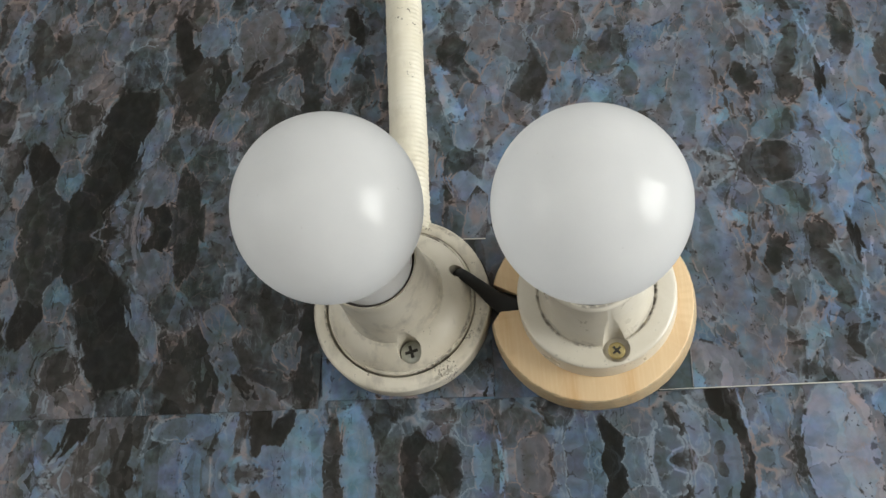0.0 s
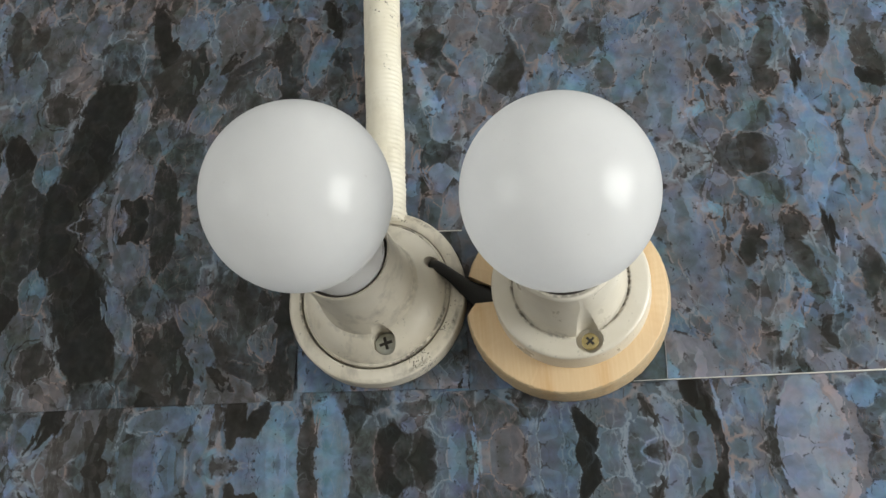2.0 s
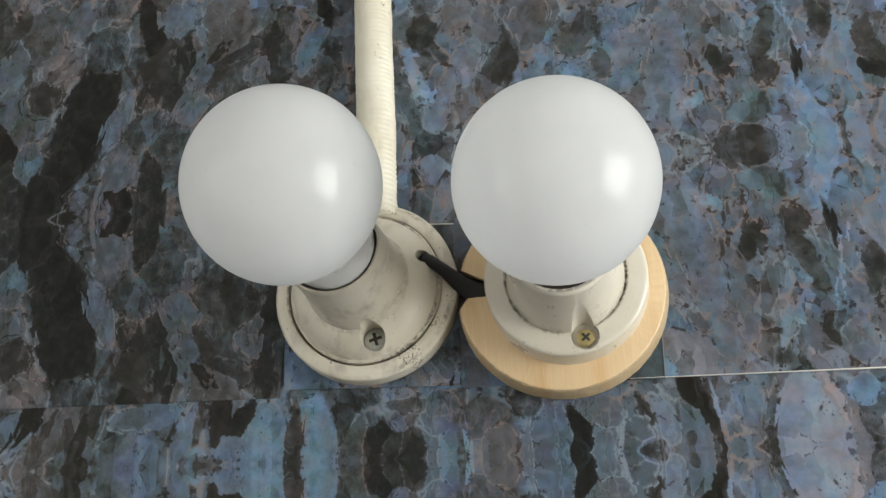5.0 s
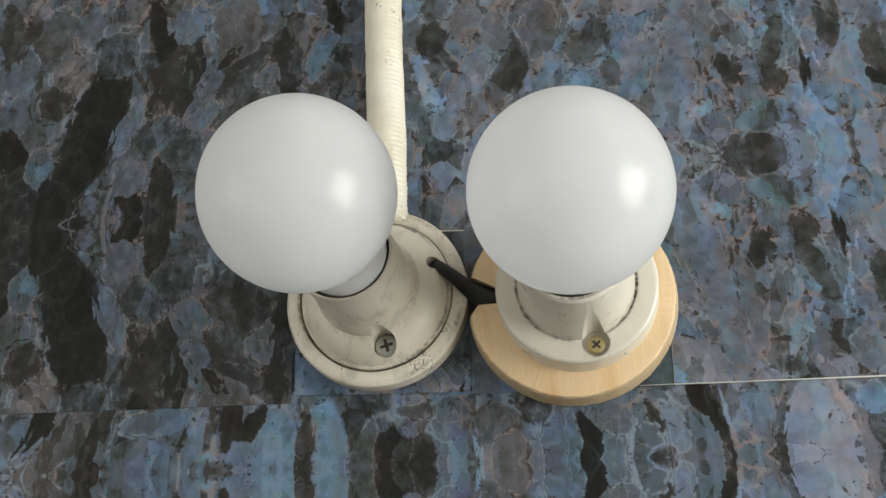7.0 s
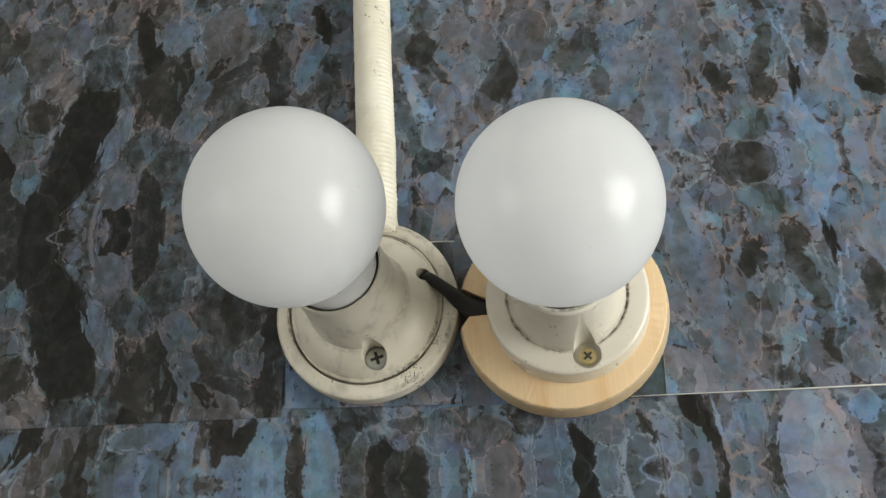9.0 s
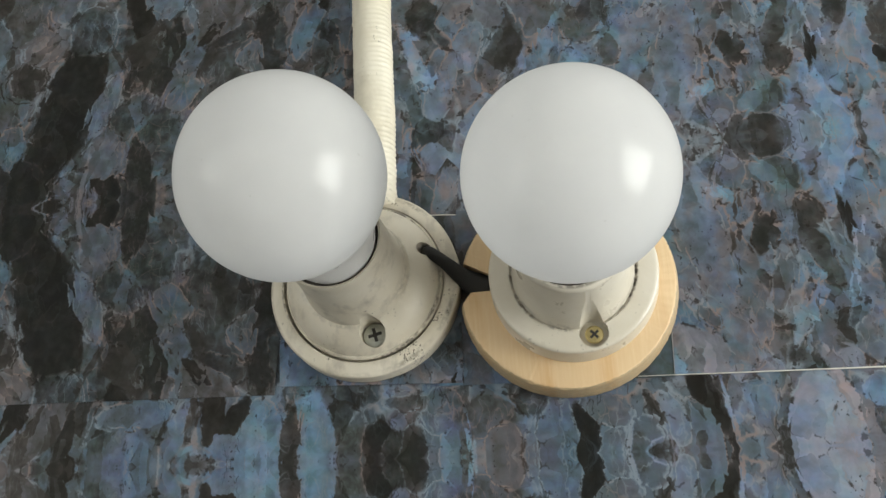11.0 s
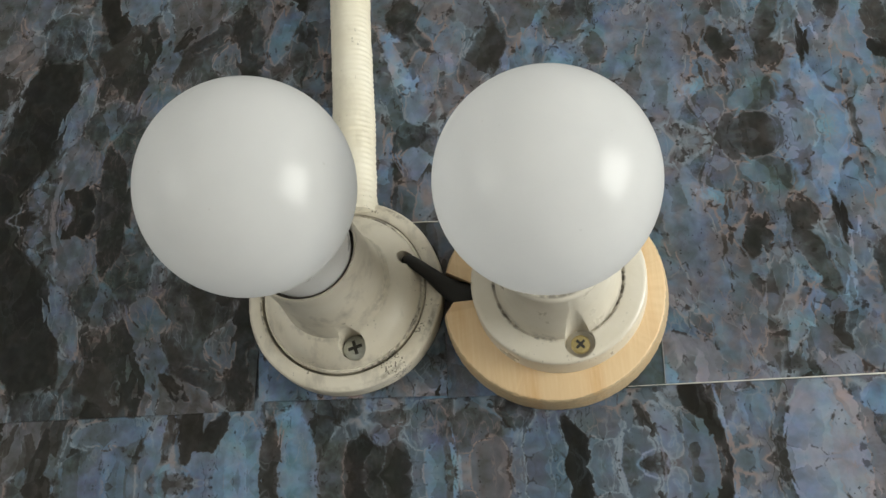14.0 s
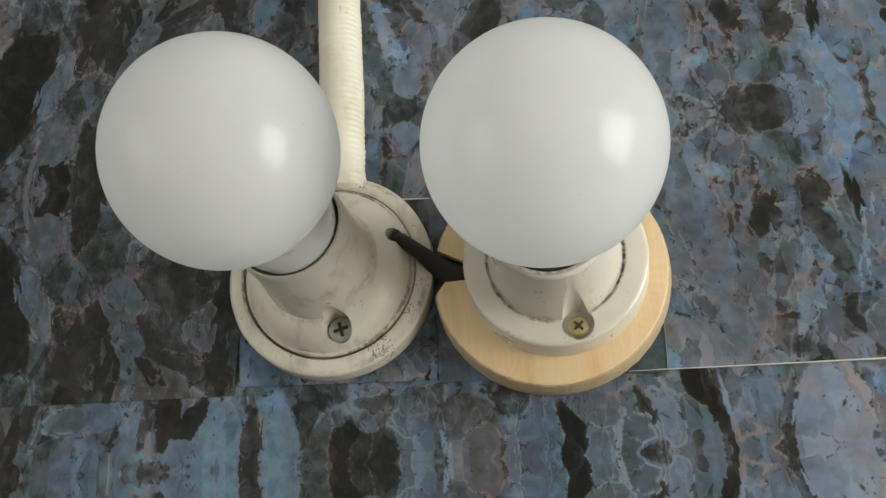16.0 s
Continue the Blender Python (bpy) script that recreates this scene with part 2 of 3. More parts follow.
def painted(name, colour, dirt, amount, rough=0.42, rings=(), specks=0.85, chips=()):
    """Old gloss paint on porcelain or plastic, with specks and rubbed dirt. rings: (radius, half width, strength) of the grime lines round its joints; chips: (x, y, radius) of the places where the paint has flaked."""
    m = Mat(name)
    p = m.position()
    soft = m.noise(p, 45, 4, 0.6)
    smear = m.noise(m.vmath("MULTIPLY", p, (1.5, 1, 0.8)), 70, 5, 0.62)
    c = m.mix(m.span(soft, 0.35, 0.72, 0.0, 0.7), colour, tuple(v * k for v, k in zip(colour, (0.86, 0.83, 0.76))))
    c = m.mix(m.span(m.noise(p, 33, 3), 0.52, 0.72, 0.0, amount * 0.6), c, tuple(v * k for v, k in zip(colour, (0.62, 0.64, 0.66))))
    c = m.mix(m.span(smear, 0.54, 0.74, 0.0, amount), c, dirt)
    speck = m.math("MULTIPLY", m.span(m.noise(p, 620, 2), 0.66, 0.70), m.span(m.noise(p, 50, 1), 0.52, 0.6))
    c = m.mix(m.math("MULTIPLY", speck, specks), c, (0.06, 0.05, 0.04))
    lx, ly, lz = m.split(m.local())
    radius = m.math("SQRT", m.math("ADD", m.math("MULTIPLY", lx, lx), m.math("MULTIPLY", ly, ly)))
    for r, w, k in rings:
        near = m.span(m.math("ABSOLUTE", m.math("SUBTRACT", radius, r)), w * 0.35, w, 1.0, 0.0)
        patchy = m.math("MULTIPLY", m.span(m.noise(p, 60, 2), 0.40, 0.58), m.span(m.noise(p, 520, 3), 0.36, 0.56))
        c = m.mix(m.math("MULTIPLY", m.math("MULTIPLY", near, patchy), k), c, (0.055, 0.045, 0.035))
    relief = m.math("ADD", m.noise(p, 240, 4), m.math("MULTIPLY", soft, 1.5))
    for cx, cy, r in chips:
        away = m.vmath("LENGTH", m.join(m.math("SUBTRACT", lx, cx), m.math("SUBTRACT", ly, cy), 0))
        area = m.span(away, r * 0.4, r, 1.0, 0.0)
        flake = m.noise(p, 1150, 2, 0.5)
        bare = m.math("GREATER_THAN", m.math("MULTIPLY", flake, area), 0.565)
        lip = m.math("MULTIPLY", m.span(m.math("MULTIPLY", flake, area), 0.50, 0.565), m.math("SUBTRACT", 1, bare))
        c = m.mix(m.math("MULTIPLY", lip, 0.6), c, (0.80, 0.77, 0.66))
        c = m.mix(m.math("MULTIPLY", bare, 0.85), c, (0.075, 0.062, 0.045))
        relief = m.math("SUBTRACT", relief, m.math("MULTIPLY", bare, 1.2))
    m.set(Base_Color=c, Roughness=m.span(smear, 0.3, 0.7, rough - 0.06, rough + 0.12))
    m.bump(relief, 0.22, 0.0006)
    return m.m


def plain(name, colour, rough=0.5, metal=0.0, grain=300.0, vary=0.12, bump=0.1, distance=0.0005):
    m = Mat(name)
    p = m.position()
    n = m.noise(p, grain, 4, 0.6)
    n2 = m.noise(p, grain / 9, 3)
    f = m.math("ADD", m.math("MULTIPLY", n, 0.5), m.math("MULTIPLY", n2, 0.5))
    c = m.mix(m.span(f, 0.3, 0.7), tuple(v * (1 - vary) for v in colour), tuple(min(1, v * (1 + vary)) for v in colour))
    m.set(Base_Color=c, Roughness=m.span(n, 0.3, 0.7, max(0.02, rough - 0.05), rough + 0.07), Metallic=metal)
    m.bump(f, bump, distance)
    return m.m


def frosted_plastic():
    """Milky white diffuser plastic of a lamp that is off: a thin shell that scatters light back and lets some through."""
    m = Mat("milky_plastic")
    p = m.position()
    c = m.mix(m.span(m.noise(p, 60, 3), 0.35, 0.7), (0.855, 0.86, 0.868), (0.885, 0.888, 0.892))
    speck = m.math("MULTIPLY", m.span(m.noise(p, 500, 1), 0.77, 0.80), 0.15)
    c = m.mix(speck, c, (0.5, 0.48, 0.45))
    m.set(Base_Color=c, Roughness=0.215, Specular_IOR_Level=0.6)
    through_light = m.t.nodes.new("ShaderNodeBsdfTranslucent")
    m.put(through_light.inputs["Color"], c)
    both = m.t.nodes.new("ShaderNodeMixShader")
    both.inputs[0].default_value = 0.62
    m.t.links.new(m.bsdf.outputs[0], both.inputs[1])
    m.t.links.new(through_light.outputs[0], both.inputs[2])
    m.t.links.new(both.outputs[0], m.t.nodes["Material Output"].inputs["Surface"])
    return m.m


def pine(name, dark=1.0, end=False):
    m = Mat(name)
    p = m.position()
    sh = m.vmath("ADD", p, m.vmath("SCALE", m.vmath("SUBTRACT", m.noise(p, 14, 2, 0.5, "Color"), (0.5, 0.5, 0.5)), 0.016))
    x, y, z = m.split(sh)
    ring = m.math("FRACT", m.math("MULTIPLY", m.math("ADD", x, m.math("MULTIPLY", z, 0.10)), 44.0))
    late = m.ramp(ring, [(0.0, 0.0), (0.62, 0.12), (0.9, 1.0), (0.97, 0.25), (1.0, 0.0)])
    fibre = m.noise(m.vmath("MULTIPLY", p, (1, 1, 0.06)), 900, 4, 0.6)
    c = m.mix(m.math("MULTIPLY", m.math("MULTIPLY", late, 0.8), m.span(m.noise(p, 30, 2), 0.35, 0.65, 0.25, 1.0)), (0.69 * dark, 0.50 * dark, 0.295 * dark), (0.60 * dark, 0.36 * dark, 0.16 * dark))
    c = m.mix(m.span(fibre, 0.45, 0.75, 0.0, 0.4), c, (0.78 * dark, 0.62 * dark, 0.40 * dark))
    if end:
        rub = m.noise(m.vmath("MULTIPLY", p, (1, 3, 1)), 260, 5, 0.7)
        c = m.mix(m.span(rub, 0.42, 0.66, 0.0, 0.75), c, (0.33, 0.29, 0.20))
    m.set(Base_Color=c, Roughness=0.55)
    m.bump(fibre, 0.35 if end else 0.2, 0.0008 if end else 0.0004)
    return m.m


WEST_STONES = [
    (-0.1429, 0.0473, 0.033, 0.0122, 74, 0.115, 0), (-0.1586, 0.011, 0.0126, 0.013, 46, 0.153, 0), (-0.1188, 0.0033, 0.0077, 0.0045, 63, 0.017, 0),
    (-0.1226, 0.0054, 0.006, 0.0039, 154, 0.046, 0.1), (-0.1393, 0.0009, 0.012, 0.0084, 84, 0.342, 0.15), (-0.1067, 0.0023, 0.0239, 0.0074, 88, 0.228, 0),
    (-0.1228, 0.0184, 0.0103, 0.0091, 75, 0.436, 0.4), (-0.1244, 0.0464, 0.0153, 0.0063, 69, 0.487, 0.2), (-0.1753, 0.0529, 0.0152, 0.0121, 88, 0.436, 0.1),
    (-0.1841, 0.0418, 0.0126, 0.0084, 98, 0.081, 0.2), (-0.1696, 0.0311, 0.0122, 0.0074, 97, 0.456, 0), (-0.1789, 0.0147, 0.018, 0.0132, 98, 0.274, 0),
    (-0.165, 0.0639, 0.0096, 0.0097, 172, 0.288, 0.3), (-0.1662, 0.0994, 0.0162, 0.0162, 66, 0.379, 0.6),
]
NORTH_WEST_STONES = [
    (-0.1552, 0.0815, 0.0125, 0.0088, 14, 0.421, 0.9), (-0.1828, 0.087, 0.0153, 0.0086, 78, 0.485, 0.3), (-0.1913, 0.1048, 0.0158, 0.007, 98, 0.244, 0.3),
    (-0.1336, 0.0865, 0.0143, 0.0111, 86, 0.355, 0), (-0.1516, 0.1038, 0.0133, 0.0078, 65, 0.452, 0.3), (-0.1112, 0.0978, 0.0182, 0.0051, 107, 0.068, 0.2),
    (-0.0997, 0.0993, 0.0088, 0.0093, 171, 0.523, 0.1), (-0.0967, 0.0733, 0.0181, 0.0092, 58, 0.233, 0.1), (-0.1041, 0.0574, 0.0144, 0.0099, 27, 0.261, 0.1),
    (-0.1103, 0.0462, 0.0136, 0.0079, 63, 0.35, 0), (-0.0968, 0.0298, 0.0118, 0.0089, 94, 0.372, 0), (-0.0857, 0.0505, 0.0118, 0.0058, 45, 0.525, 0.1),
    (-0.0736, 0.0905, 0.0189, 0.0127, 83, 0.438, 0.9),
]
NORTH_STONES = [
    (-0.0858, 0.0796, 0.0158, 0.0047, 88, 0.526, 0.2), (-0.066, 0.0752, 0.0119, 0.0049, 27, 0.25, 0.2), (-0.0574, 0.0632, 0.0111, 0.0093, 62, 0.432, 0.1),
    (-0.0466, 0.0678, 0.0135, 0.0052, 82, 0.254, 0.2), (-0.025, 0.0927, 0.0105, 0.004, 102, 0.066, 0.1), (-0.0304, 0.0763, 0.0173, 0.0048, 67, 0.588, 0),
    (-0.021, 0.0642, 0.0151, 0.0066, 85, 0.38, 0.1), (-0.0143, 0.0785, 0.0186, 0.005, 85, 0.482, 0.3), (0.0214, 0.0748, 0.0104, 0.0061, 88, 0.21, 0.1),
    (0.0178, 0.0514, 0.0199, 0.0035, 109, 0.79, 0), (0.0286, 0.037, 0.0167, 0.0052, 74, 0.552, 0.4), (0.0146, 0.0331, 0.0161, 0.0045, 105, 0.339, 0),
    (0.0202, 0.0157, 0.0087, 0.0066, 37, 0.22, 0), (0.0111, 0.0032, 0.0161, 0.004, 83, 0.548, 0),
]
NORTH_EAST_STONES = [
    (0.0243, 0.001, 0.0155, 0.0051, 112, 0.562, 0.4), (0.036, 0.0817, 0.0121, 0.0065, 78, 0.454, 0.9), (0.0485, 0.0752, 0.0106, 0.0064, 86, 0.427, 0.8),
    (0.0397, 0.0557, 0.0115, 0.0065, 78, 0.485, 0.4), (0.0546, 0.0536, 0.0197, 0.0063, 68, 0.234, 0.5), (0.0686, 0.0722, 0.0148, 0.0091, 77, 0.292, 0.6),
    (0.0732, 0.0524, 0.0143, 0.0038, 76, 0.513, 0.1), (0.0901, 0.063, 0.0127, 0.0077, 67, 0.268, 0.1), (0.0993, 0.0458, 0.0067, 0.0068, 171, 0.27, 0.1),
    (0.111, 0.0542, 0.0227, 0.0089, 70, 0.473, 0), (0.1247, 0.0409, 0.0312, 0.0084, 81, 0.467, 0.35), (0.1379, 0.056, 0.0172, 0.0047, 80, 0.46, 0.5),
    (0.1486, 0.0375, 0.0116, 0.0037, 116, 0.184, 0.2), (0.1659, 0.0518, 0.0125, 0.0051, 68, 0.225, 0.3),
]
EAST_STONES = [
    (0.1644, 0.034, 0.0073, 0.0047, 55, 0.225, 0.3), (0.1549, 0.0271, 0.0099, 0.005, 121, 0.456, 0.1), (0.1817, 0.0329, 0.0243, 0.0059, 92, 0.453, 0.1),
    (0.1889, 0.0569, 0.0094, 0.0036, 104, 0.218, 0.1), (0.1962, 0.039, 0.0187, 0.0059, 95, 0.527, 0.1), (0.2047, 0.0461, 0.0088, 0.0057, 78, 0.2, 0.5),
    (0.2059, 0.0303, 0.0072, 0.0031, 135, 0.05, 0.1), (0.1511, 0.0006, 0.0123, 0.0096, 12, 0.244, 0.3), (0.1707, 0.0037, 0.0077, 0.0086, 8, 0.472, 0.4),
    (0.1804, 0.0036, 0.0283, 0.0077, 99, 0.645, 0), (0.1937, 0.0024, 0.031, 0.0047, 85, 0.498, 0.1), (0.1338, 0.0226, 0.0059, 0.0037, 3, 0.63, 0),
    (0.1543, 0.0165, 0.0109, 0.0067, 15, 0.366, 0.1), (0.1389, 0.0113, 0.0092, 0.0045, 81, 0.432, 0.1),
]
SOUTH_STONES = [
    (0.1217, 0.072, 0.0084, 0.0029, 44, 0.291, 0.2), (0.1174, 0.0845, 0.0125, 0.0074, 48, 0.51, 0.9), (0.1158, 0.0631, 0.0091, 0.0033, 54, 0.619, 0.1),
    (0.1499, 0.0615, 0.0138, 0.0041, 109, 0.349, 0.3), (0.1468, 0.0736, 0.0054, 0.003, 109, 0.298, 0.4), (0.1632, 0.0782, 0.0129, 0.0031, 127, 0.304, 0.3),
    (0.1397, 0.073, 0.0135, 0.0045, 104, 0.526, 0.5), (0.1582, 0.0723, 0.0136, 0.0028, 114, 0.602, 0.1), (0.1782, 0.0827, 0.0087, 0.0051, 101, 0.489, 0.3),
    (0.1666, 0.0914, 0.0066, 0.006, 5, 0.526, 0.7), (0.1313, 0.0812, 0.0106, 0.0055, 70, 0.474, 0.3),
]
SOUTH_WEST_STONES = [
    (-0.0689, 0.057, 0.0253, 0.0156, 88, 0.308, 0.4), (-0.0479, 0.0648, 0.0219, 0.0059, 94, 0.193, 0.2), (-0.0748, 0.0799, 0.0109, 0.0029, 45, 0.161, 0.3),
    (-0.0873, 0.0616, 0.0189, 0.0037, 54, 0.473, 0.1), (-0.1094, 0.0524, 0.0125, 0.0057, 58, 0.268, 0), (-0.1026, 0.075, 0.0161, 0.0095, 49, 0.259, 0.5),
    (-0.0874, 0.0808, 0.009, 0.0052, 120, 0.373, 0.9),
]
# lower tones rise eastward: the print's own, plus some window falloff painted in
LOWER_WEST_STONES = [
    (-0.1417, 0.0139, 0.02, 0.0065, 47, 0.342, 0.9), (-0.1545, 0.0202, 0.0138, 0.0044, 50, 0.022, 0.2), (-0.164, 0.0182, 0.0089, 0.007, 63, 0.449, 0),
    (-0.1302, 0.0002, 0.0054, 0.0041, 4, 0.085, 0.5), (-0.1264, 0.018, 0.0157, 0.0037, 67, 0.185, 0.5), (-0.1008, 0.0205, 0.0144, 0.0058, 3, 0.527, 0),
    (-0.105, 0.0047, 0.0145, 0.0096, 176, 0.464, 0), (-0.0833, 0.0119, 0.0133, 0.004, 71, 0.507, 0), (-0.0685, 0.0182, 0.0102, 0.0044, 82, 0.091, 0.6),
    (-0.0775, 0.0162, 0.0089, 0.0022, 77, 0.21, 1), (-0.0597, 0.0167, 0.0099, 0.0034, 54, 0.142, 0.3), (-0.0649, 0.0063, 0.0061, 0.0049, 176, 0.489, 0.1),
    (-0.0504, 0.0015, 0.0209, 0.0099, 83, 0.568, 0),
]
LOWER_MIDDLE_STONES = [
    (-0.0375, 0.0015, 0.0199, 0.0034, 89, 0.234, 0.2), (-0.0275, 0.0056, 0.02, 0.0064, 90, 0.653, 0), (-0.014, 0.0051, 0.013, 0.0041, 74, 0.362, 0.4),
    (-0.0028, 0.0058, 0.0075, 0.0057, 99, 0.158, 0), (0.0093, 0.0022, 0.0098, 0.0053, 78, 0.24, 0.1), (0.0003, 0.0043, 0.0087, 0.0056, 174, 0.209, 0),
    (0.0077, 0.0208, 0.0089, 0.0031, 175, 0.316, 0), (0.022, 0.0169, 0.0088, 0.0084, 175, 0.426, 0), (0.0244, 0.0004, 0.0128, 0.0039, 93, 0.508, 0),
    (0.043, 0.003, 0.0122, 0.0068, 94, 0.451, 1), (0.0371, 0.0142, 0.0108, 0.0065, 176, 0.397, 0.4), (0.0532, 0.0008, 0.0127, 0.0021, 85, 0.548, 0.3),
    (0.062, 0.0006, 0.0191, 0.0071, 85, 0.435, 0), (0.0738, 0.0085, 0.0088, 0.0034, 109, 0.047, 0.1), (0.0718, 0.0008, 0.0041, 0.0031, 4, 0.037, 0.1),
    (0.0818, 0.015, 0.0093, 0.0053, 175, 0.468, 0.5),
]
LOWER_EAST_STONES = [
    (0.0811, 0.0, 0.0115, 0.0041, 96, 0.549, 0), (0.0934, 0.0006, 0.0116, 0.0073, 83, 0.408, 0), (0.1057, 0.0095, 0.0123, 0.0042, 112, 0.546, 0.1),
    (0.0994, 0.0156, 0.0075, 0.0021, 113, 0.16, 0.3), (0.113, 0.001, 0.0164, 0.0073, 92, 0.432, 0.1), (0.1215, 0.0099, 0.0159, 0.0025, 106, 0.073, 0.3),
    (0.1145, 0.0218, 0.0062, 0.0032, 112, 0.062, 0.2), (0.1225, 0.0014, 0.0163, 0.0026, 94, 0.213, 0.2), (0.1339, 0.0105, 0.0127, 0.0068, 71, 0.507, 0.1),
    (0.1319, 0.0076, 0.0065, 0.006, 4, 0.538, 0), (0.1416, 0.0041, 0.0186, 0.0025, 80, 0.364, 0.1), (0.1522, 0.0037, 0.0228, 0.0085, 80, 0.722, 0.4),
]
LOWER_FAR_EAST_STONES = [
    (0.1662, 0.0164, 0.0136, 0.0019, 114, 0.771, 1), (0.1625, 0.0026, 0.0125, 0.0076, 101, 0.691, 0.6), (0.1718, 0.0029, 0.0141, 0.003, 102, 0.519, 0.9),
    (0.1767, 0.0191, 0.0057, 0.0054, 175, 0.619, 0),
]
UPPER_STONES = WEST_STONES + NORTH_WEST_STONES + NORTH_STONES + NORTH_EAST_STONES + EAST_STONES + SOUTH_STONES + SOUTH_WEST_STONES
LOWER_STONES = LOWER_WEST_STONES + LOWER_MIDDLE_STONES + LOWER_EAST_STONES + LOWER_FAR_EAST_STONES
UPPER_MARKS = [
    (-0.1449, 0.0, 0.0073, 0.0031, 7, 0.024, 0.2), (0.1773, 0.039, 0.0123, 0.0013, 85, 0.057, 0.1), (0.1902, 0.0015, 0.0158, 0.0013, 85, 0.119, 0.4),
    (0.1253, 0.0009, 0.0067, 0.0011, 84, 0.669, 0), (-0.1819, 0.1084, 0.019, 0.0025, 78, 0.122, 0.8), (0.1781, 0.05, 0.0189, 0.001, 103, 0.741, 0.1),
    (0.1957, 0.0474, 0.0163, 0.0009, 95, 0.646, 0.7), (0.1325, 0.0157, 0.0151, 0.0009, 107, 0.631, 0.3), (-0.132, 0.0081, 0.0136, 0.0012, 80, 0.564, 0.8),
    (-0.1208, 0.072, 0.0242, 0.0013, 116, 0.147, 0.6), (0.1369, 0.0382, 0.0193, 0.0009, 97, 0.214, 0.9),
]
LOWER_MARKS = [
    (0.0997, 0.0012, 0.0048, 0.0022, 9, 0.06, 0.4), (0.0868, 0.0008, 0.0157, 0.001, 76, 0.733, 0.6), (0.0317, 0.0027, 0.0159, 0.0011, 93, 0.673, 0),
    (0.1629, 0.0197, 0.0117, 0.0008, 117, 0.608, 1), (-0.0737, 0.0015, 0.0052, 0.0031, 176, 0.243, 1), (-0.1625, 0.0077, 0.0131, 0.0011, 56, 0.489, 0.3),
    (0.1246, 0.015, 0.0123, 0.0008, 103, 0.679, 0.2), (-0.0343, 0.0036, 0.0201, 0.0009, 93, 0.115, 0.8),
]
UPPER_ARCS = [
    (-0.1446, 0.0, 0.0089, 0.0054, 7, 0.581, 0.5), (-0.1379, 0.001, 0.014, 0.0108, 89, 0.523, 0.7), (0.1511, 0.0006, 0.0127, 0.0103, 12, 0.536, 0.55),
    (-0.1644, 0.0638, 0.0108, 0.0106, 172, 0.083, 0.3),
]
LOWER_ARCS = [
    (0.0995, 0.0012, 0.0052, 0.0035, 9, 0.782, 0.3), (0.0944, 0.0003, 0.0129, 0.0085, 97, 0.579, 0.8), (-0.0749, 0.0016, 0.008, 0.0058, 176, 0.442, 0.9),
    (-0.1614, 0.0006, 0.0101, 0.0061, 4, 0.489, 0.4),
]

# the upper film in two fields, which meet behind the pipe
FIELD = 0.0
WEST_FIELD = [r for r in UPPER_STONES if r[0] - r[2] < FIELD + 0.02]
EAST_FIELD = [r for r in UPPER_STONES if r[0] + r[2] > FIELD - 0.02]
# tone: print darker west, lighter east, with some window falloff painted in
UPPER_WEST = agate_print("upper_print_west", 1.9452, -0.0143, 3.1, WEST_FIELD, [r for r in UPPER_MARKS if r[0] < FIELD], [r for r in UPPER_ARCS if r[0] < FIELD], tone=-0.05, snap=0.75, dust=0.4)
UPPER_EAST = agate_print("upper_print_east", 1.9452, -0.0143, 3.1, EAST_FIELD, [r for r in UPPER_MARKS if r[0] > FIELD], [r for r in UPPER_ARCS if r[0] > FIELD], tone=0.045, snap=0.75)
LOWER = agate_print("lower_print", 1.8290, -0.0413, 7.7, LOWER_STONES, LOWER_MARKS, LOWER_ARCS, tone=-0.035, cracks=0.8, snap=0.35, dust=0.25)
PATCH_A = agate_print("blue_patch_print", 1.80, 0.0, 11.3, [(-0.033, 0.064, 0.014, 0.014, 0, 0.60, 0.0), (0.0268, 0.0585, 0.0026, 0.0028, 0, 0.1, 0.2), (0.014, 0.061, 0.007, 0.006, 0, 0.48, 0.4), (0.022, 0.065, 0.004, 0.006, 60, 0.36, 0.2)], mauve=0.35)
PATCH_B = agate_print("grey_patch_print", 1.70, 0.0, 15.9, tone=-0.02, mauve=0.7, cells=0.45, cracks=0.15, veins=0.3)
PATCH_C = agate_print("pale_patch_print", 1.70, 0.0, 21.4, [(0.0269, 0.2351, 0.0106, 0.0043, 66, 0.56, 0.55), (0.0167, 0.2327, 0.008, 0.0048, 106, 0.34, 0.05), (0.0096, 0.2404, 0.016, 0.0032, 83, 0.52, 0)], snap=0.3)
SEAM = plain("grey_film_edge", (0.27, 0.28, 0.29), 0.6, vary=0.15)
PAPER = plain("white_paper_edge", (0.72, 0.70, 0.66), 0.7, vary=0.1)
CREAM = painted("cream_paint", (0.64, 0.595, 0.505), (0.24, 0.215, 0.19), 0.62, rings=[(0.0308, 0.0007, 0.8), (0.0206, 0.0012, 0.35), (0.0362, 0.0012, 0.5)], chips=[(0.0185, -0.0285, 0.0095), (0.0285, -0.0160, 0.0065), (-0.0005, 0.0350, 0.006)])
CREAM_PIPE = painted("cream_pipe_paint", (0.73, 0.69, 0.585), (0.36, 0.32, 0.25), 0.3)
IVORY = painted("ivory_porcelain", (0.655, 0.615, 0.535), (0.46, 0.42, 0.35), 0.07, 0.30, rings=[(0.0222, 0.0010, 0.9), (0.0176, 0.0009, 0.6)], specks=0.35, chips=[(0.0215, 0.0075, 0.004)])
# near-black, to paint the shade in the gap round the bulb's neck
SOCKET_DARK = plain("socket_gap_shade", (0.035, 0.028, 0.022), 0.6)
MILKY = frosted_plastic()
SHELL = plain("white_shell_plastic", (0.84, 0.84, 0.85), 0.3, grain=60, vary=0.02, bump=0.02)
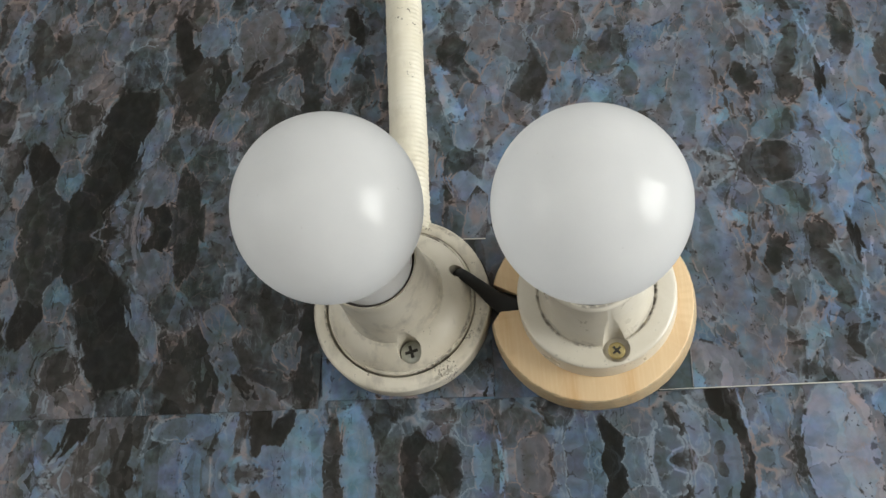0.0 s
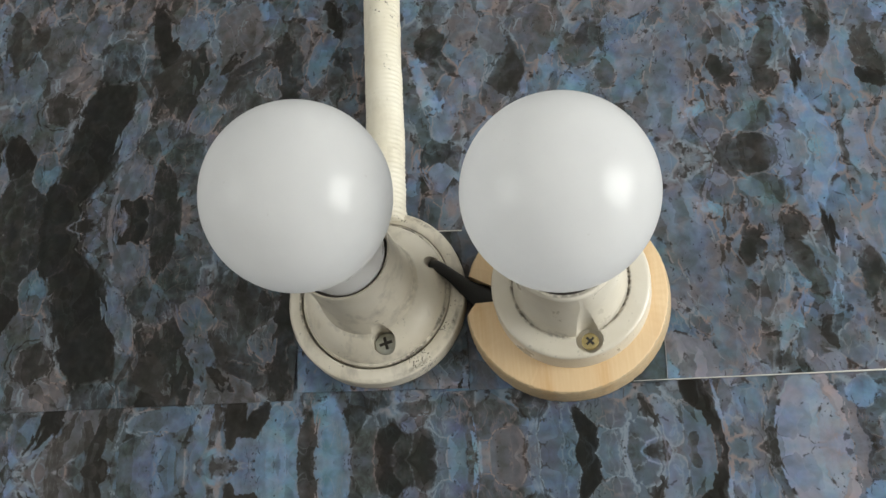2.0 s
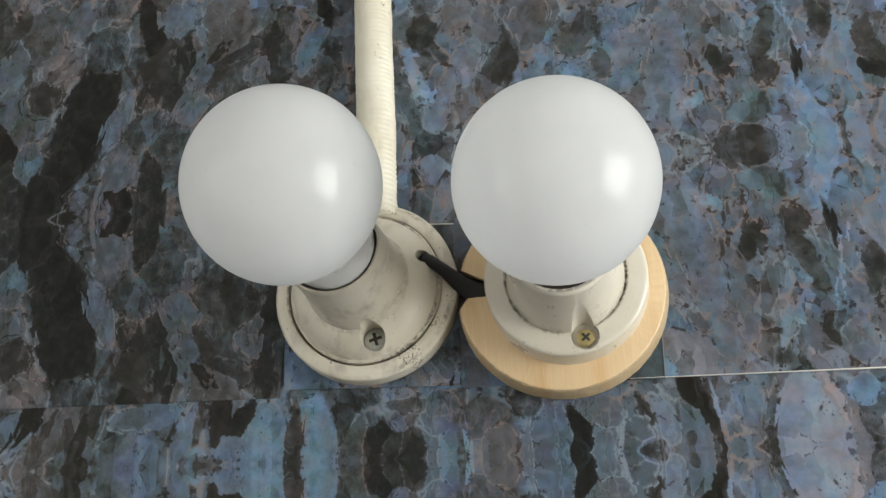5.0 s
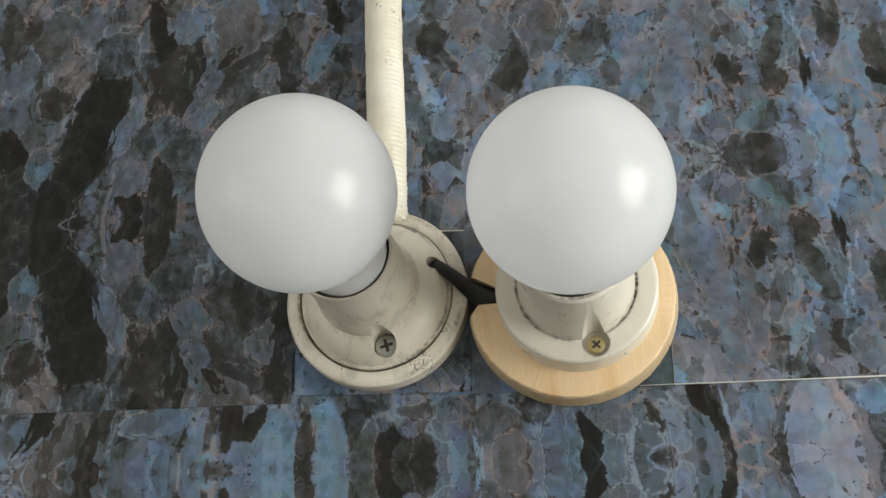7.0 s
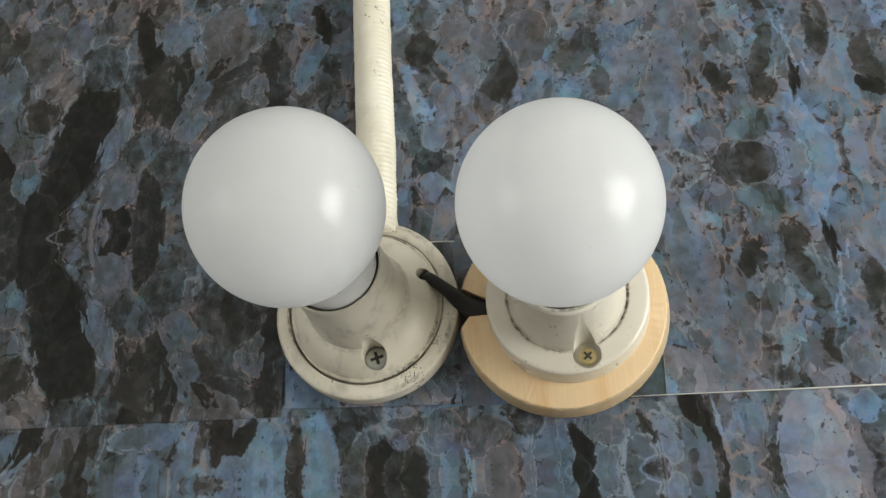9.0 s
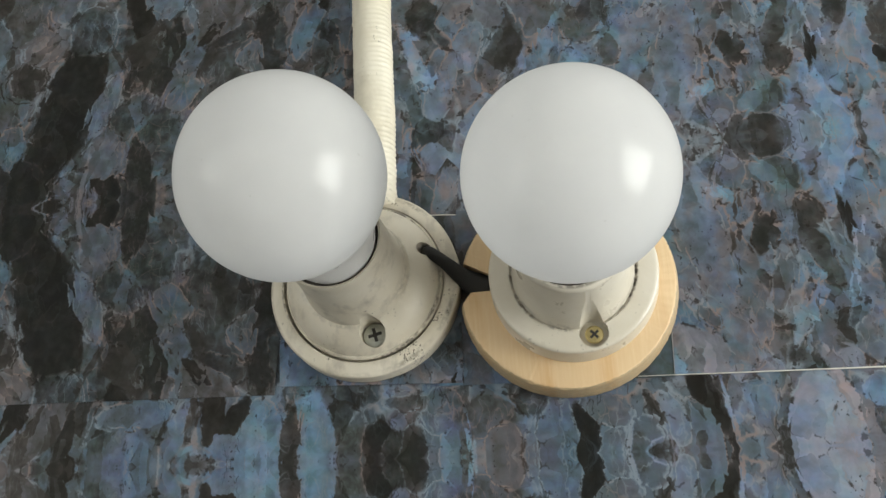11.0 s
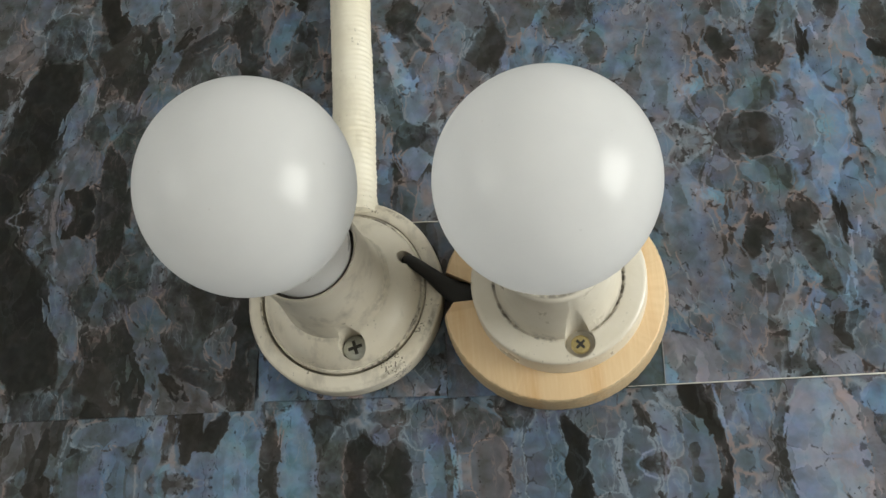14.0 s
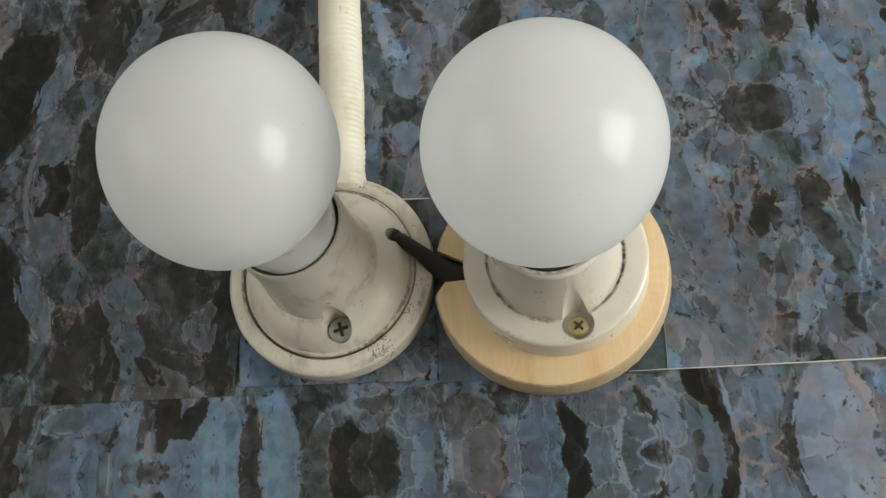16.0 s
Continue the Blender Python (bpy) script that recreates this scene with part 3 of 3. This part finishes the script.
PINE_FACE = pine("pine_face")
PINE_EDGE = pine("pine_sawn_edge", 0.72, True)
RUBBER = plain("black_cable_sheath", (0.006, 0.006, 0.0063), 0.58, grain=500)
ZINC = plain("zinc_screw", (0.44, 0.45, 0.41), 0.45, 0.5, grain=900, vary=0.3)
BRASS = plain("brass_screw", (0.46, 0.37, 0.17), 0.42, 0.6, grain=900, vary=0.3)
SLOT = plain("screw_recess_shade", (0.03, 0.028, 0.024), 0.6, grain=900)
GLUE = plain("yellowed_glue", (0.42, 0.34, 0.20), 0.5, grain=200, vary=0.3)
PLASTER = plain("white_plaster", (0.80, 0.79, 0.76), 0.8, grain=160, vary=0.04)
FLOOR = plain("grey_brown_floor", (0.24, 0.20, 0.16), 0.5, grain=40, vary=0.2)
FRAME = plain("white_window_paint", (0.78, 0.78, 0.76), 0.4, grain=90, vary=0.03)
GLASS = Mat("window_glass").set(Base_Color=(1, 1, 1), Roughness=0.0, Transmission_Weight=1.0, IOR=1.45).m


# ---------------------------------------------------------------- mesh helpers
def mesh_of(name, bm, material, smooth=False):
    me = bpy.data.meshes.new(name)
    bm.normal_update()
    bm.to_mesh(me)
    bm.free()
    for mat in (material if isinstance(material, (list, tuple)) else [material]):
        me.materials.append(mat)
    if smooth:
        me.polygons.foreach_set("use_smooth", [True] * len(me.polygons))
    return me


def part(name, bm, material, parent, label="", smooth=False):
    ob = new(name, mesh_of(name, bm, material, smooth))
    ob.parent = parent
    if label:
        tagged(ob, label)
    return ob


def thing(name, m, label, category, group="", kind=""):
    ob = new(name)
    ob.empty_display_size = 0.01
    ob.matrix_world = m
    return tagged(ob, label, category, group, kind)


def box(x0, x1, y0, y1, z0, z1, bevel=0.0):
    bm = bmesh.new()
    bmesh.ops.create_cube(bm, size=1, matrix=Matrix.Translation(((x0 + x1) / 2, (y0 + y1) / 2, (z0 + z1) / 2)) @ Matrix.Diagonal((x1 - x0, y1 - y0, z1 - z0, 1)))
    if bevel:
        bmesh.ops.bevel(bm, geom=bm.edges[:], offset=bevel, segments=2, affect="EDGES", profile=0.5)
    return bm


def lathe(profile, n=96, centre=(0, 0), wobble=0.0, seed=0.0, lean=0.0):
    """A turned body about the local z axis. profile: (radius, height) from the outside bottom round to the inside; lean: how far its foot sits off the axis."""
    bm = bmesh.new()
    rings = []
    for r, h in profile:
        ring = []
        for i in range(n):
            a = 2 * math.pi * i / n
            k = 1 + (wobble * noise.noise((math.cos(a) * 1.5, math.sin(a) * 1.5, h * 120 + seed)) if wobble else 0)
            off = lean * min(1.0, max(0.0, (0.025 - h) / 0.014))
            ring.append(bm.verts.new((centre[0] + off + r * k * math.cos(a), centre[1] + r * k * math.sin(a), h)))
        rings.append(ring)
    for a, b in zip(rings, rings[1:]):
        for i in range(n):
            bm.faces.new((a[i], a[(i + 1) % n], b[(i + 1) % n], b[i]))
    bm.faces.new(rings[0][::-1])
    bm.faces.new(rings[-1])
    bmesh.ops.recalc_face_normals(bm, faces=bm.faces[:])
    return bm


def arc(r0, h0, r1, h1, bulge, n=6):
    """Points of a bowed line between two points of a profile."""
    out = []
    for i in range(n + 1):
        s = i / n
        b = bulge * 4 * s * (1 - s)
        dx, dy = r1 - r0, h1 - h0
        out.append((r0 + dx * s - dy * b, h0 + dy * s + dx * b))
    return out


def carve(ob, cutter_bm):
    """Takes the cutter's volume out of the mesh of ob."""
    cutter = new("cutter", mesh_of("cutter", cutter_bm, SLOT))
    cutter.matrix_world = ob.parent.matrix_world if ob.parent else ob.matrix_world
    mod = ob.modifiers.new("cut", "BOOLEAN")
    mod.operation, mod.solver, mod.object = "DIFFERENCE", "EXACT", cutter
    bpy.context.view_layer.update()
    me = bpy.data.meshes.new_from_object(ob.evaluated_get(bpy.context.evaluated_depsgraph_get()))
    ob.modifiers.clear()
    ob.data = me
    bpy.data.objects.remove(cutter)
    me.set_sharp_from_angle(angle=radians(38))


def sharp(ob, angle=38):
    ob.data.set_sharp_from_angle(angle=radians(angle))
    return ob


def sheet(points, front, thick, bm=None):
    """A flat sheet on the wall, from (x, z) corners, its front at `front` metres before the wall; added to bm, if there is one."""
    bm = bm or bmesh.new()
    a = [bm.verts.new((x, -front, z)) for x, z in points]
    b = [bm.verts.new((x, -front + thick, z)) for x, z in points]
    bm.faces.new(a)
    bm.faces.new(b[::-1])
    for i in range(len(a)):
        j = (i + 1) % len(a)
        bm.faces.new((a[j], a[i], b[i], b[j]))
    bmesh.ops.recalc_face_normals(bm, faces=bm.faces[:])
    return bm


def on_wall(x, z, h=0.0):
    """The pose of a thing fixed to the wall: its own z points out of the wall, its own y up."""
    return pose(x, -h, z, 90, 0, 0)


# ---------------------------------------------------------------- the room
X0, X1, Y0, H = -2.00, WIN_X, -2.60, 2.60


def structure(name, bm, material, label, category):
    return tagged(new(name, mesh_of(name, bm, material)), label, category, kind="structure")


structure("wall_north", box(X0 - 0.12, X1 + 0.12, 0.0, 0.12, 0, H), PLASTER, "plastered wall behind the printed film", "wall")
structure("wall_south", box(X0 - 0.12, X1 + 0.12, Y0 - 0.12, Y0, 0, H), PLASTER, "plain white plastered wall", "wall")
def pierced(x0, x1, a0, a1, z0, z1):
    """A wall along y with one opening."""
    bm = box(x0, x1, Y0, a0, 0, H)
    for y0, y1, lo, hi in ((a1, 0.0, 0, H), (a0, a1, 0, z0), (a0, a1, z1, H)):
        bmesh.ops.create_cube(bm, size=1, matrix=Matrix.Translation(((x0 + x1) / 2, (y0 + y1) / 2, (lo + hi) / 2)) @ Matrix.Diagonal((x1 - x0, y1 - y0, hi - lo, 1)))
    return bm


structure("wall_west", pierced(X0 - 0.12, X0, WEST_Y0, WEST_Y1, WEST_Z0, WEST_Z1), PLASTER, "white plastered wall with a window opening", "wall")
structure("wall_east", pierced(X1, X1 + 0.12, WIN_Y0, WIN_Y1, WIN_Z0, WIN_Z1), PLASTER, "white plastered wall with a window opening", "wall")
structure("floor", box(X0 - 0.12, X1 + 0.12, Y0 - 0.12, 0.12, -0.1, 0), FLOOR, "plain grey-brown floor", "floor")
structure("ceiling", box(X0 - 0.12, X1 + 0.12, Y0 - 0.12, 0.12, H, H + 0.1), PLASTER, "plain white ceiling", "ceiling")


def window(name, x, out, wy0, wy1, wz0, wz1, ft=0.045):
    """A fixed window in a wall along y. out: 1 or -1, the side of the open air."""
    ob = thing(name, pose(x, 0, 0), "unseen white-painted window letting in daylight", "window", kind="structure")

    def bar(label, a, b, *rest):
        return box(min(out * a, out * b), max(out * a, out * b), *rest)

    for y0, y1, z0, z1 in ((wy0, wy0 + ft, wz0, wz1), (wy1 - ft, wy1, wz0, wz1), (wy0 + ft, wy1 - ft, wz0, wz0 + ft), (wy0 + ft, wy1 - ft, wz1 - ft, wz1)):
        part("window_frame", bar("", 0.03, 0.075, y0, y1, z0, z1, 0.003), FRAME, ob)
    part("window_sill", bar("", -0.06, -0.001, wy0 - 0.03, wy1 + 0.03, wz0 - 0.03, wz0 - 0.002, 0.004), FRAME, ob)
    pane = part("pane", bar("", 0.05, 0.054, wy0 + ft, wy1 - ft, wz0 + ft, wz1 - ft), GLASS, ob, "clear window pane")
    pane.visible_shadow = False
    return ob


window("window_1", X1, 1, WIN_Y0, WIN_Y1, WIN_Z0, WIN_Z1)
# added out of view, to house the far fill lamp
window("added_window_2", X0, -1, WEST_Y0, WEST_Y1, WEST_Z0, WEST_Z1)

# ---------------------------------------------------------------- the printed film on the wall
def film_sheet(points, front, thick, material, label):
    return tagged(new("wallpaper", mesh_of("wallpaper", sheet(points, front, thick), material)), label, "wallpaper", kind="structure")


film_sheet([(X0, 0.0), (X1, 0.0), (X1, 1.862), (X0, 1.90)], 0.0004, 0.0004, LOWER, "lower strip of blue agate-print film on the wall")
upper = sheet([(X0, 1.9308), (-0.2, 1.8636), (-0.0437, 1.8565), (-0.0416, 1.8830), (FIELD, 1.8830), (FIELD, H), (X0, H)], 0.0010, 0.0006)
sheet([(FIELD, 1.8830), (0.060, 1.8830), (0.107, 1.8514), (0.1815, 1.8484), (X1, 1.803), (X1, H), (FIELD, H)], 0.0010, 0.0006, upper)
for face in upper.faces:
    face.material_index = 1 if face.calc_center_median().x > FIELD + 1e-5 else 0
tagged(new("wallpaper", mesh_of("wallpaper", upper, [UPPER_WEST, UPPER_EAST])), "blue and grey agate-print film with mirrored veins", "wallpaper", kind="structure")
film_sheet([(0.0207, 1.8545), (0.107, 1.8508), (0.1085, 1.8900), (0.107, 1.9235), (0.0207, 1.9246)], 0.0013, 0.0003, PATCH_B, "dull grey patch of printed film behind the wooden block")
film_sheet([(-0.0413, 1.8594), (0.0302, 1.8549), (0.0305, 1.8800), (0.012, 1.9000), (-0.0416, 1.8850)], 0.0017, 0.0004, PATCH_A, "pale blue patch of printed film under the holder")
edge = film_sheet([(0.094, 1.85190), (0.107, 1.85136), (0.1815, 1.84800), (0.30, 1.8424), (0.30, 1.8434), (0.1815, 1.84840), (0.150, 1.84966), (0.107, 1.85152), (0.094, 1.85202)], 0.0015, 0.0011, PAPER, "white cut edge of the printed film")

film_sheet([(0.0019, 1.9261), (0.0306, 1.923), (0.0331, 1.9432), (0.0285, 1.9486), (0.0233, 1.9413), (0.0176, 1.9441), (0.0138, 1.9527), (0.0026, 1.9531)], 0.0014, 0.0004, PATCH_C, "pale blue and rose scrap of printed film beside the pipe")
film_sheet([(0.0199, 1.9238), (0.0306, 1.9228), (0.0306, 1.9231), (0.0199, 1.9241)], 0.0018, 0.0008, PAPER, "pale cut edge of a scrap of film")
film_sheet([(0.1069, 1.8518), (0.1071, 1.8518), (0.1085, 1.8720), (0.1083, 1.8720)], 0.0016, 0.0004, SEAM, "thin grey seam between two strips of film")

# ---------------------------------------------------------------- the pipe
PIPE_X, PIPE_Y, PIPE_R = 0.0003, 0.0098, 0.0084
pipe = thing("conduit_pipe", pose(PIPE_X, -PIPE_Y, 1.926), "cream-painted ribbed conduit pipe running up the wall", "pipe")
bm = bmesh.new()
N, PITCH = 28, 0.0023
rings = []
zz = 0.0
while zz < H - 1.926:
    near = zz < 0.25
    ring = []
    for i in range(N):
        a = 2 * math.pi * i / N
        ridge = (0.5 + 0.5 * math.cos(2 * math.pi * zz / PITCH)) ** 2
        lump = noise.noise((math.cos(a) * 2, math.sin(a) * 2, zz * 160))
        worn = 0.55 + 0.45 * noise.noise((math.cos(a) * 1.1, math.sin(a) * 1.1, zz * 40))
        blob = max(0.0, noise.noise((math.cos(a) * 7 + 3, math.sin(a) * 7, zz * 420)) - 0.25)
        r = PIPE_R - 0.0003 + (0.00022 + 0.00075 * max(0.0, math.cos(a)) ** 2) * ridge * worn + 0.00026 * lump + 0.0007 * blob
        ring.append(bm.verts.new((r * math.cos(a), r * math.sin(a), zz)))
    rings.append(ring)
    zz += PITCH / 6 if near else 0.02
for a, b in zip(rings, rings[1:]):
    for i in range(N):
        bm.faces.new((a[i], a[(i + 1) % N], b[(i + 1) % N], b[i]))
bm.faces.new(rings[0][::-1])
bm.faces.new(rings[-1])
part("tube", bm, CREAM_PIPE, pipe, smooth=True)


# ---------------------------------------------------------------- screws
def screw(parent, x, y, h, r, material, turn, label):
    bm = lathe([(0.0018, h - 0.006), (0.0018, h - 0.0024), (r, h - 0.0006), (r, h - 0.0001), (r * 0.85, h + 0.0004), (r * 0.3, h + 0.0006)], 28, (x, y))
    head = sharp(part("screw", bm, material, parent, label, True))
    # no cut: two dark bars, just proud, paint the shade of the cross recess
    cross = bmesh.new()
    for k in (0, 90):
        bmesh.ops.create_cube(cross, size=1, matrix=Matrix.Translation((x, y, h + 0.00045 + k * 1e-6)) @ pose(0, 0, 0, 0, 0, turn + k) @ Matrix.Diagonal((r * 1.15, r * 0.27, 0.0005, 1)))
    part("cross_shade_bars", cross, SLOT, head, "dark raised bars for the shade in the cross recess")
    return head


# ---------------------------------------------------------------- the painted holder with the pipe
LX, LZ = -0.0060, 1.8948
left = thing("lamp_holder", on_wall(LX, LZ, 0.0017), "cream-painted round lamp holder, worn and grimy", "lamp holder", "lamp holders on the wall")
ring_profile = [(0.0362, 0.0), (0.0367, 0.002), (0.0367, 0.0082), *arc(0.0367, 0.0085, 0.0358, 0.0097, -0.14, 4), (0.0345, 0.0101), (0.0332, 0.0104), (0.0316, 0.0106), (0.0311, 0.0104), (0.0308, 0.0085), (0.0300, 0.006), (0.0, 0.006)]
sharp(part("base_ring", lathe([(r * 1.012, h) for r, h in ring_profile], 160, (0.0009, 0.0), wobble=0.009), CREAM, left, smooth=True), 50)
cover_profile = [(0.0301, 0.005), (0.0308, 0.0088), (0.0307, 0.0104), (0.0300, 0.0112), *arc(0.0297, 0.0112, 0.0205, 0.0215, -0.13, 10), *arc(0.0203, 0.0225, 0.0182, 0.046, 0.02, 6), (0.0182, 0.0545), (0.0181, 0.0570), (0.0178, 0.0578), (0.0170, 0.0572), (0.0168, 0.0555), (0.0166, 0.030), (0.0, 0.030)]
cover = sharp(part("cover", lathe(cover_profile, 120, (0.00035, 0.00030), wobble=0.006, seed=4, lean=0.0008), CREAM, left, smooth=True))
carve(cover, lathe([(0.0048, 0.0118), (0.0050, 0.0125), (0.0046, 0.024), (0.0036, 0.040)], 40, (0.0060, -0.0226)))
carve(cover, lathe([(0.0028, 0.004), (0.0028, 0.05)], 24, (0.0262, 0.0086)))
part("socket_lining", lathe([(0.01655, 0.031), (0.01655, 0.0562), (0.0150, 0.0562), (0.0150, 0.032), (0.0, 0.032)], 64), SOCKET_DARK, left, "near-black lining for the shade inside the socket", True)
screw(left, 0.0060, -0.0226, 0.0142, 0.0045, ZINC, 14, "grey zinc cross-head screw")
part("glue_rim", lathe([(0.0346, -0.0003), (0.0346, 0.0006), (0.03, 0.0008)], 64, (0.0012, -0.0021), wobble=0.01), GLUE, left, "yellowed glue under the rim")

# ---------------------------------------------------------------- the wooden block and the holder on it
WX, WZ, WT = 0.0718, 1.8867, 0.0110
block = thing("wooden_block", on_wall(WX, WZ, 0.0013), "round pale pine mounting block with a sawn notch", "wooden block")
bm = lathe([(0.0406, 0.0), (0.0410, 0.001), (0.0407, 0.004), (0.0401, WT - 0.0022), (0.0399, WT - 0.0009), (0.0394, WT - 0.0003), (0.0388, WT), (0.0, WT)], 320, wobble=0.004)
rng = random.Random(5)
for v in bm.verts:
    rr = math.hypot(v.co.x, v.co.y)
    if 0.0385 < rr:
        k = 1 + 0.0045 * rng.uniform(-1, 0.6) * (1.3 if v.co.z > WT - 0.002 else 0.7)
        v.co.x, v.co.y = v.co.x * k, v.co.y * k
for fc in bm.faces:
    c = fc.calc_center_median()
    if c.z < WT - 0.0003:
        fc.material_index = 1
disc = part("disc", bm, [PINE_FACE, PINE_EDGE], block, smooth=True)
notch = bmesh.new()
pts = [(-0.0450, 0.0165), (-0.0380, 0.0115), (-0.0285, 0.0062), (-0.0285, -0.0004), (-0.0358, -0.0004), (-0.0395, -0.0052), (-0.0450, -0.0060)]
lo = [notch.verts.new((x, y, -0.01)) for x, y in pts]
hi = [notch.verts.new((x, y, 0.03)) for x, y in pts]
notch.faces.new(lo[::-1])
notch.faces.new(hi)
for i in range(len(pts)):
    j = (i + 1) % len(pts)
    notch.faces.new((lo[i], lo[j], hi[j], hi[i]))
bmesh.ops.recalc_face_normals(notch, faces=notch.faces[:])
carve(disc, notch)

RX, RZ = 0.0743, 1.8868
right = thing("lamp_holder", on_wall(RX, RZ, 0.0013 + WT), "ivory porcelain lamp holder screwed to a pine block", "lamp holder", "lamp holders on the wall")
body_profile = [(0.0304, 0.0), (0.0306, 0.001), (0.0302, 0.0112), *arc(0.0302, 0.0119, 0.0294, 0.0130, -0.14, 4), (0.0284, 0.0133), (0.0226, 0.0136), (0.0223, 0.0130), (0.0218, 0.0130), (0.0216, 0.0140),
                *arc(0.0215, 0.0150, 0.0192, 0.0360, 0.015, 8), (0.0192, 0.0440), *arc(0.0192, 0.0460, 0.0180, 0.0486, -0.15, 4), (0.0172, 0.0486), (0.0169, 0.0470), (0.0167, 0.020), (0.0, 0.020)]
body = sharp(part("body", lathe(body_profile, 120, wobble=0.003, seed=9), IVORY, right, smooth=True))
carve(body, lathe([(0.0048, 0.0105), (0.0051, 0.0115), (0.0050, 0.050)], 40, (0.0051, -0.0236)))
part("socket_lining", lathe([(0.01665, 0.021), (0.01665, 0.0470), (0.0152, 0.0470), (0.0152, 0.022), (0.0, 0.022)], 64), SOCKET_DARK, right, "near-black lining for the shade inside the socket", True)
screw(right, 0.0052, -0.0240, 0.0124, 0.0032, BRASS, 40, "brass cross-head screw")


# ---------------------------------------------------------------- bulbs
def light_bulb(x, z, centre_h, mouth_h, label):
    """A globe lamp in its holder: globe, tapered housing and metal cap. Its own origin is at the mouth of the holder."""
    ob = thing("light_bulb", on_wall(x, z, mouth_h - 0.020), label, "light bulb", "bulbs in the holders")
    R = 0.0302
    c = centre_h - mouth_h + 0.020
    neck = 0.0161
    a0 = math.asin(0.0262 / R)
    h1, h0 = c - R * math.cos(a0), 0.0205
    # the shoulder: from the neck it curves out into the globe
    ends = (neck, h0 + 0.0015), (neck + 0.0028, h1 - 0.0125), (0.0262, h1)
    shoulder = []
    for i in range(10):
        s = i / 9
        shoulder.append(tuple((1 - s) ** 2 * p + 2 * s * (1 - s) * q + s * s * r for p, q, r in zip(*ends)))
    n = 40
    prof = [(0.0255, h1 - 0.0002)]
    for i in range(n):
        a = a0 + (math.pi - a0) * i / n
        prof.append((R * math.sin(a), c - R * math.cos(a)))
    prof.append((0.0004, c + R))
    part("globe", lathe(prof, 96), MILKY, ob, smooth=True)
    housing = [(0.0140, 0.010), (0.0148, 0.014), (0.0156, h0 - 0.0004)] + shoulder + [(0.0250, h1 + 0.0001)]
    part("housing", lathe(housing, 96), SHELL, ob, "white plastic lower shell", True)
    part("screw_cap", lathe([(0.0125, 0.0), (0.0132, 0.002), (0.0132, 0.0099)], 48), ZINC, ob, "metal screw cap", True)
    return ob


light_bulb(-0.0052, 1.8945, 0.1100, 0.0592, "white globe light bulb, switched off, in the painted holder")
light_bulb(0.0760, 1.8869, 0.1066, 0.0609, "white globe light bulb, switched off, in the porcelain holder")


# ---------------------------------------------------------------- the cable between the holders
def ribbon(points, n=14):
    """A sheathed cable with an oval section. points: (x, z, h, half width, half thickness)."""
    bm = bmesh.new()
    rings = []
    fine = []
    for a, b in zip(points, points[1:]):
        fine += [tuple(u + (v - u) * s / 6 for u, v in zip(a, b)) for s in range(6)]
    fine.append(points[-1])
    for _ in range(6):
        fine = [fine[0]] + [tuple((p + 2 * q + r) / 4 for p, q, r in zip(a, b, c)) for a, b, c in zip(fine, fine[1:], fine[2:])] + [fine[-1]]
    for i, (x, z, h, w, t) in enumerate(fine):
        a, b = fine[max(i - 1, 0)], fine[min(i + 1, len(fine) - 1)]
        along = (Vector((b[0], -b[2], b[1])) - Vector((a[0], -a[2], a[1]))).normalized()
        side = along.cross(Vector((0, -1, 0))).normalized()
        out = side.cross(along)
        o = Vector((x, -h, z))
        rings.append([bm.verts.new(o + side * w * math.cos(2 * math.pi * k / n) + out * t * math.sin(2 * math.pi * k / n)) for k in range(n)])
    for a, b in zip(rings, rings[1:]):
        for i in range(n):
            bm.faces.new((a[i], a[(i + 1) % n], b[(i + 1) % n], b[i]))
    bm.faces.new(rings[0][::-1])
    bm.faces.new(rings[-1])
    bmesh.ops.recalc_face_normals(bm, faces=bm.faces[:])
    return bm


# widened at the block, where the black also stands for shade in the notch
CABLE = [(0.0190, 1.9036, 0.008, 0.0019, 0.0016), (0.0198, 1.9034, 0.0165, 0.0021, 0.0017), (0.0225, 1.9016, 0.0185, 0.0023, 0.0018),
         (0.0280, 1.8975, 0.0155, 0.0025, 0.0017), (0.0335, 1.8928, 0.0105, 0.0036, 0.0020), (0.0385, 1.8898, 0.0085, 0.0052, 0.0026), (0.0450, 1.8893, 0.0080, 0.0042, 0.0026)]
cable = new("cable", mesh_of("cable", ribbon(CABLE), RUBBER, True))
tagged(cable, "black sheathed cable running from one holder to the other", "cable")
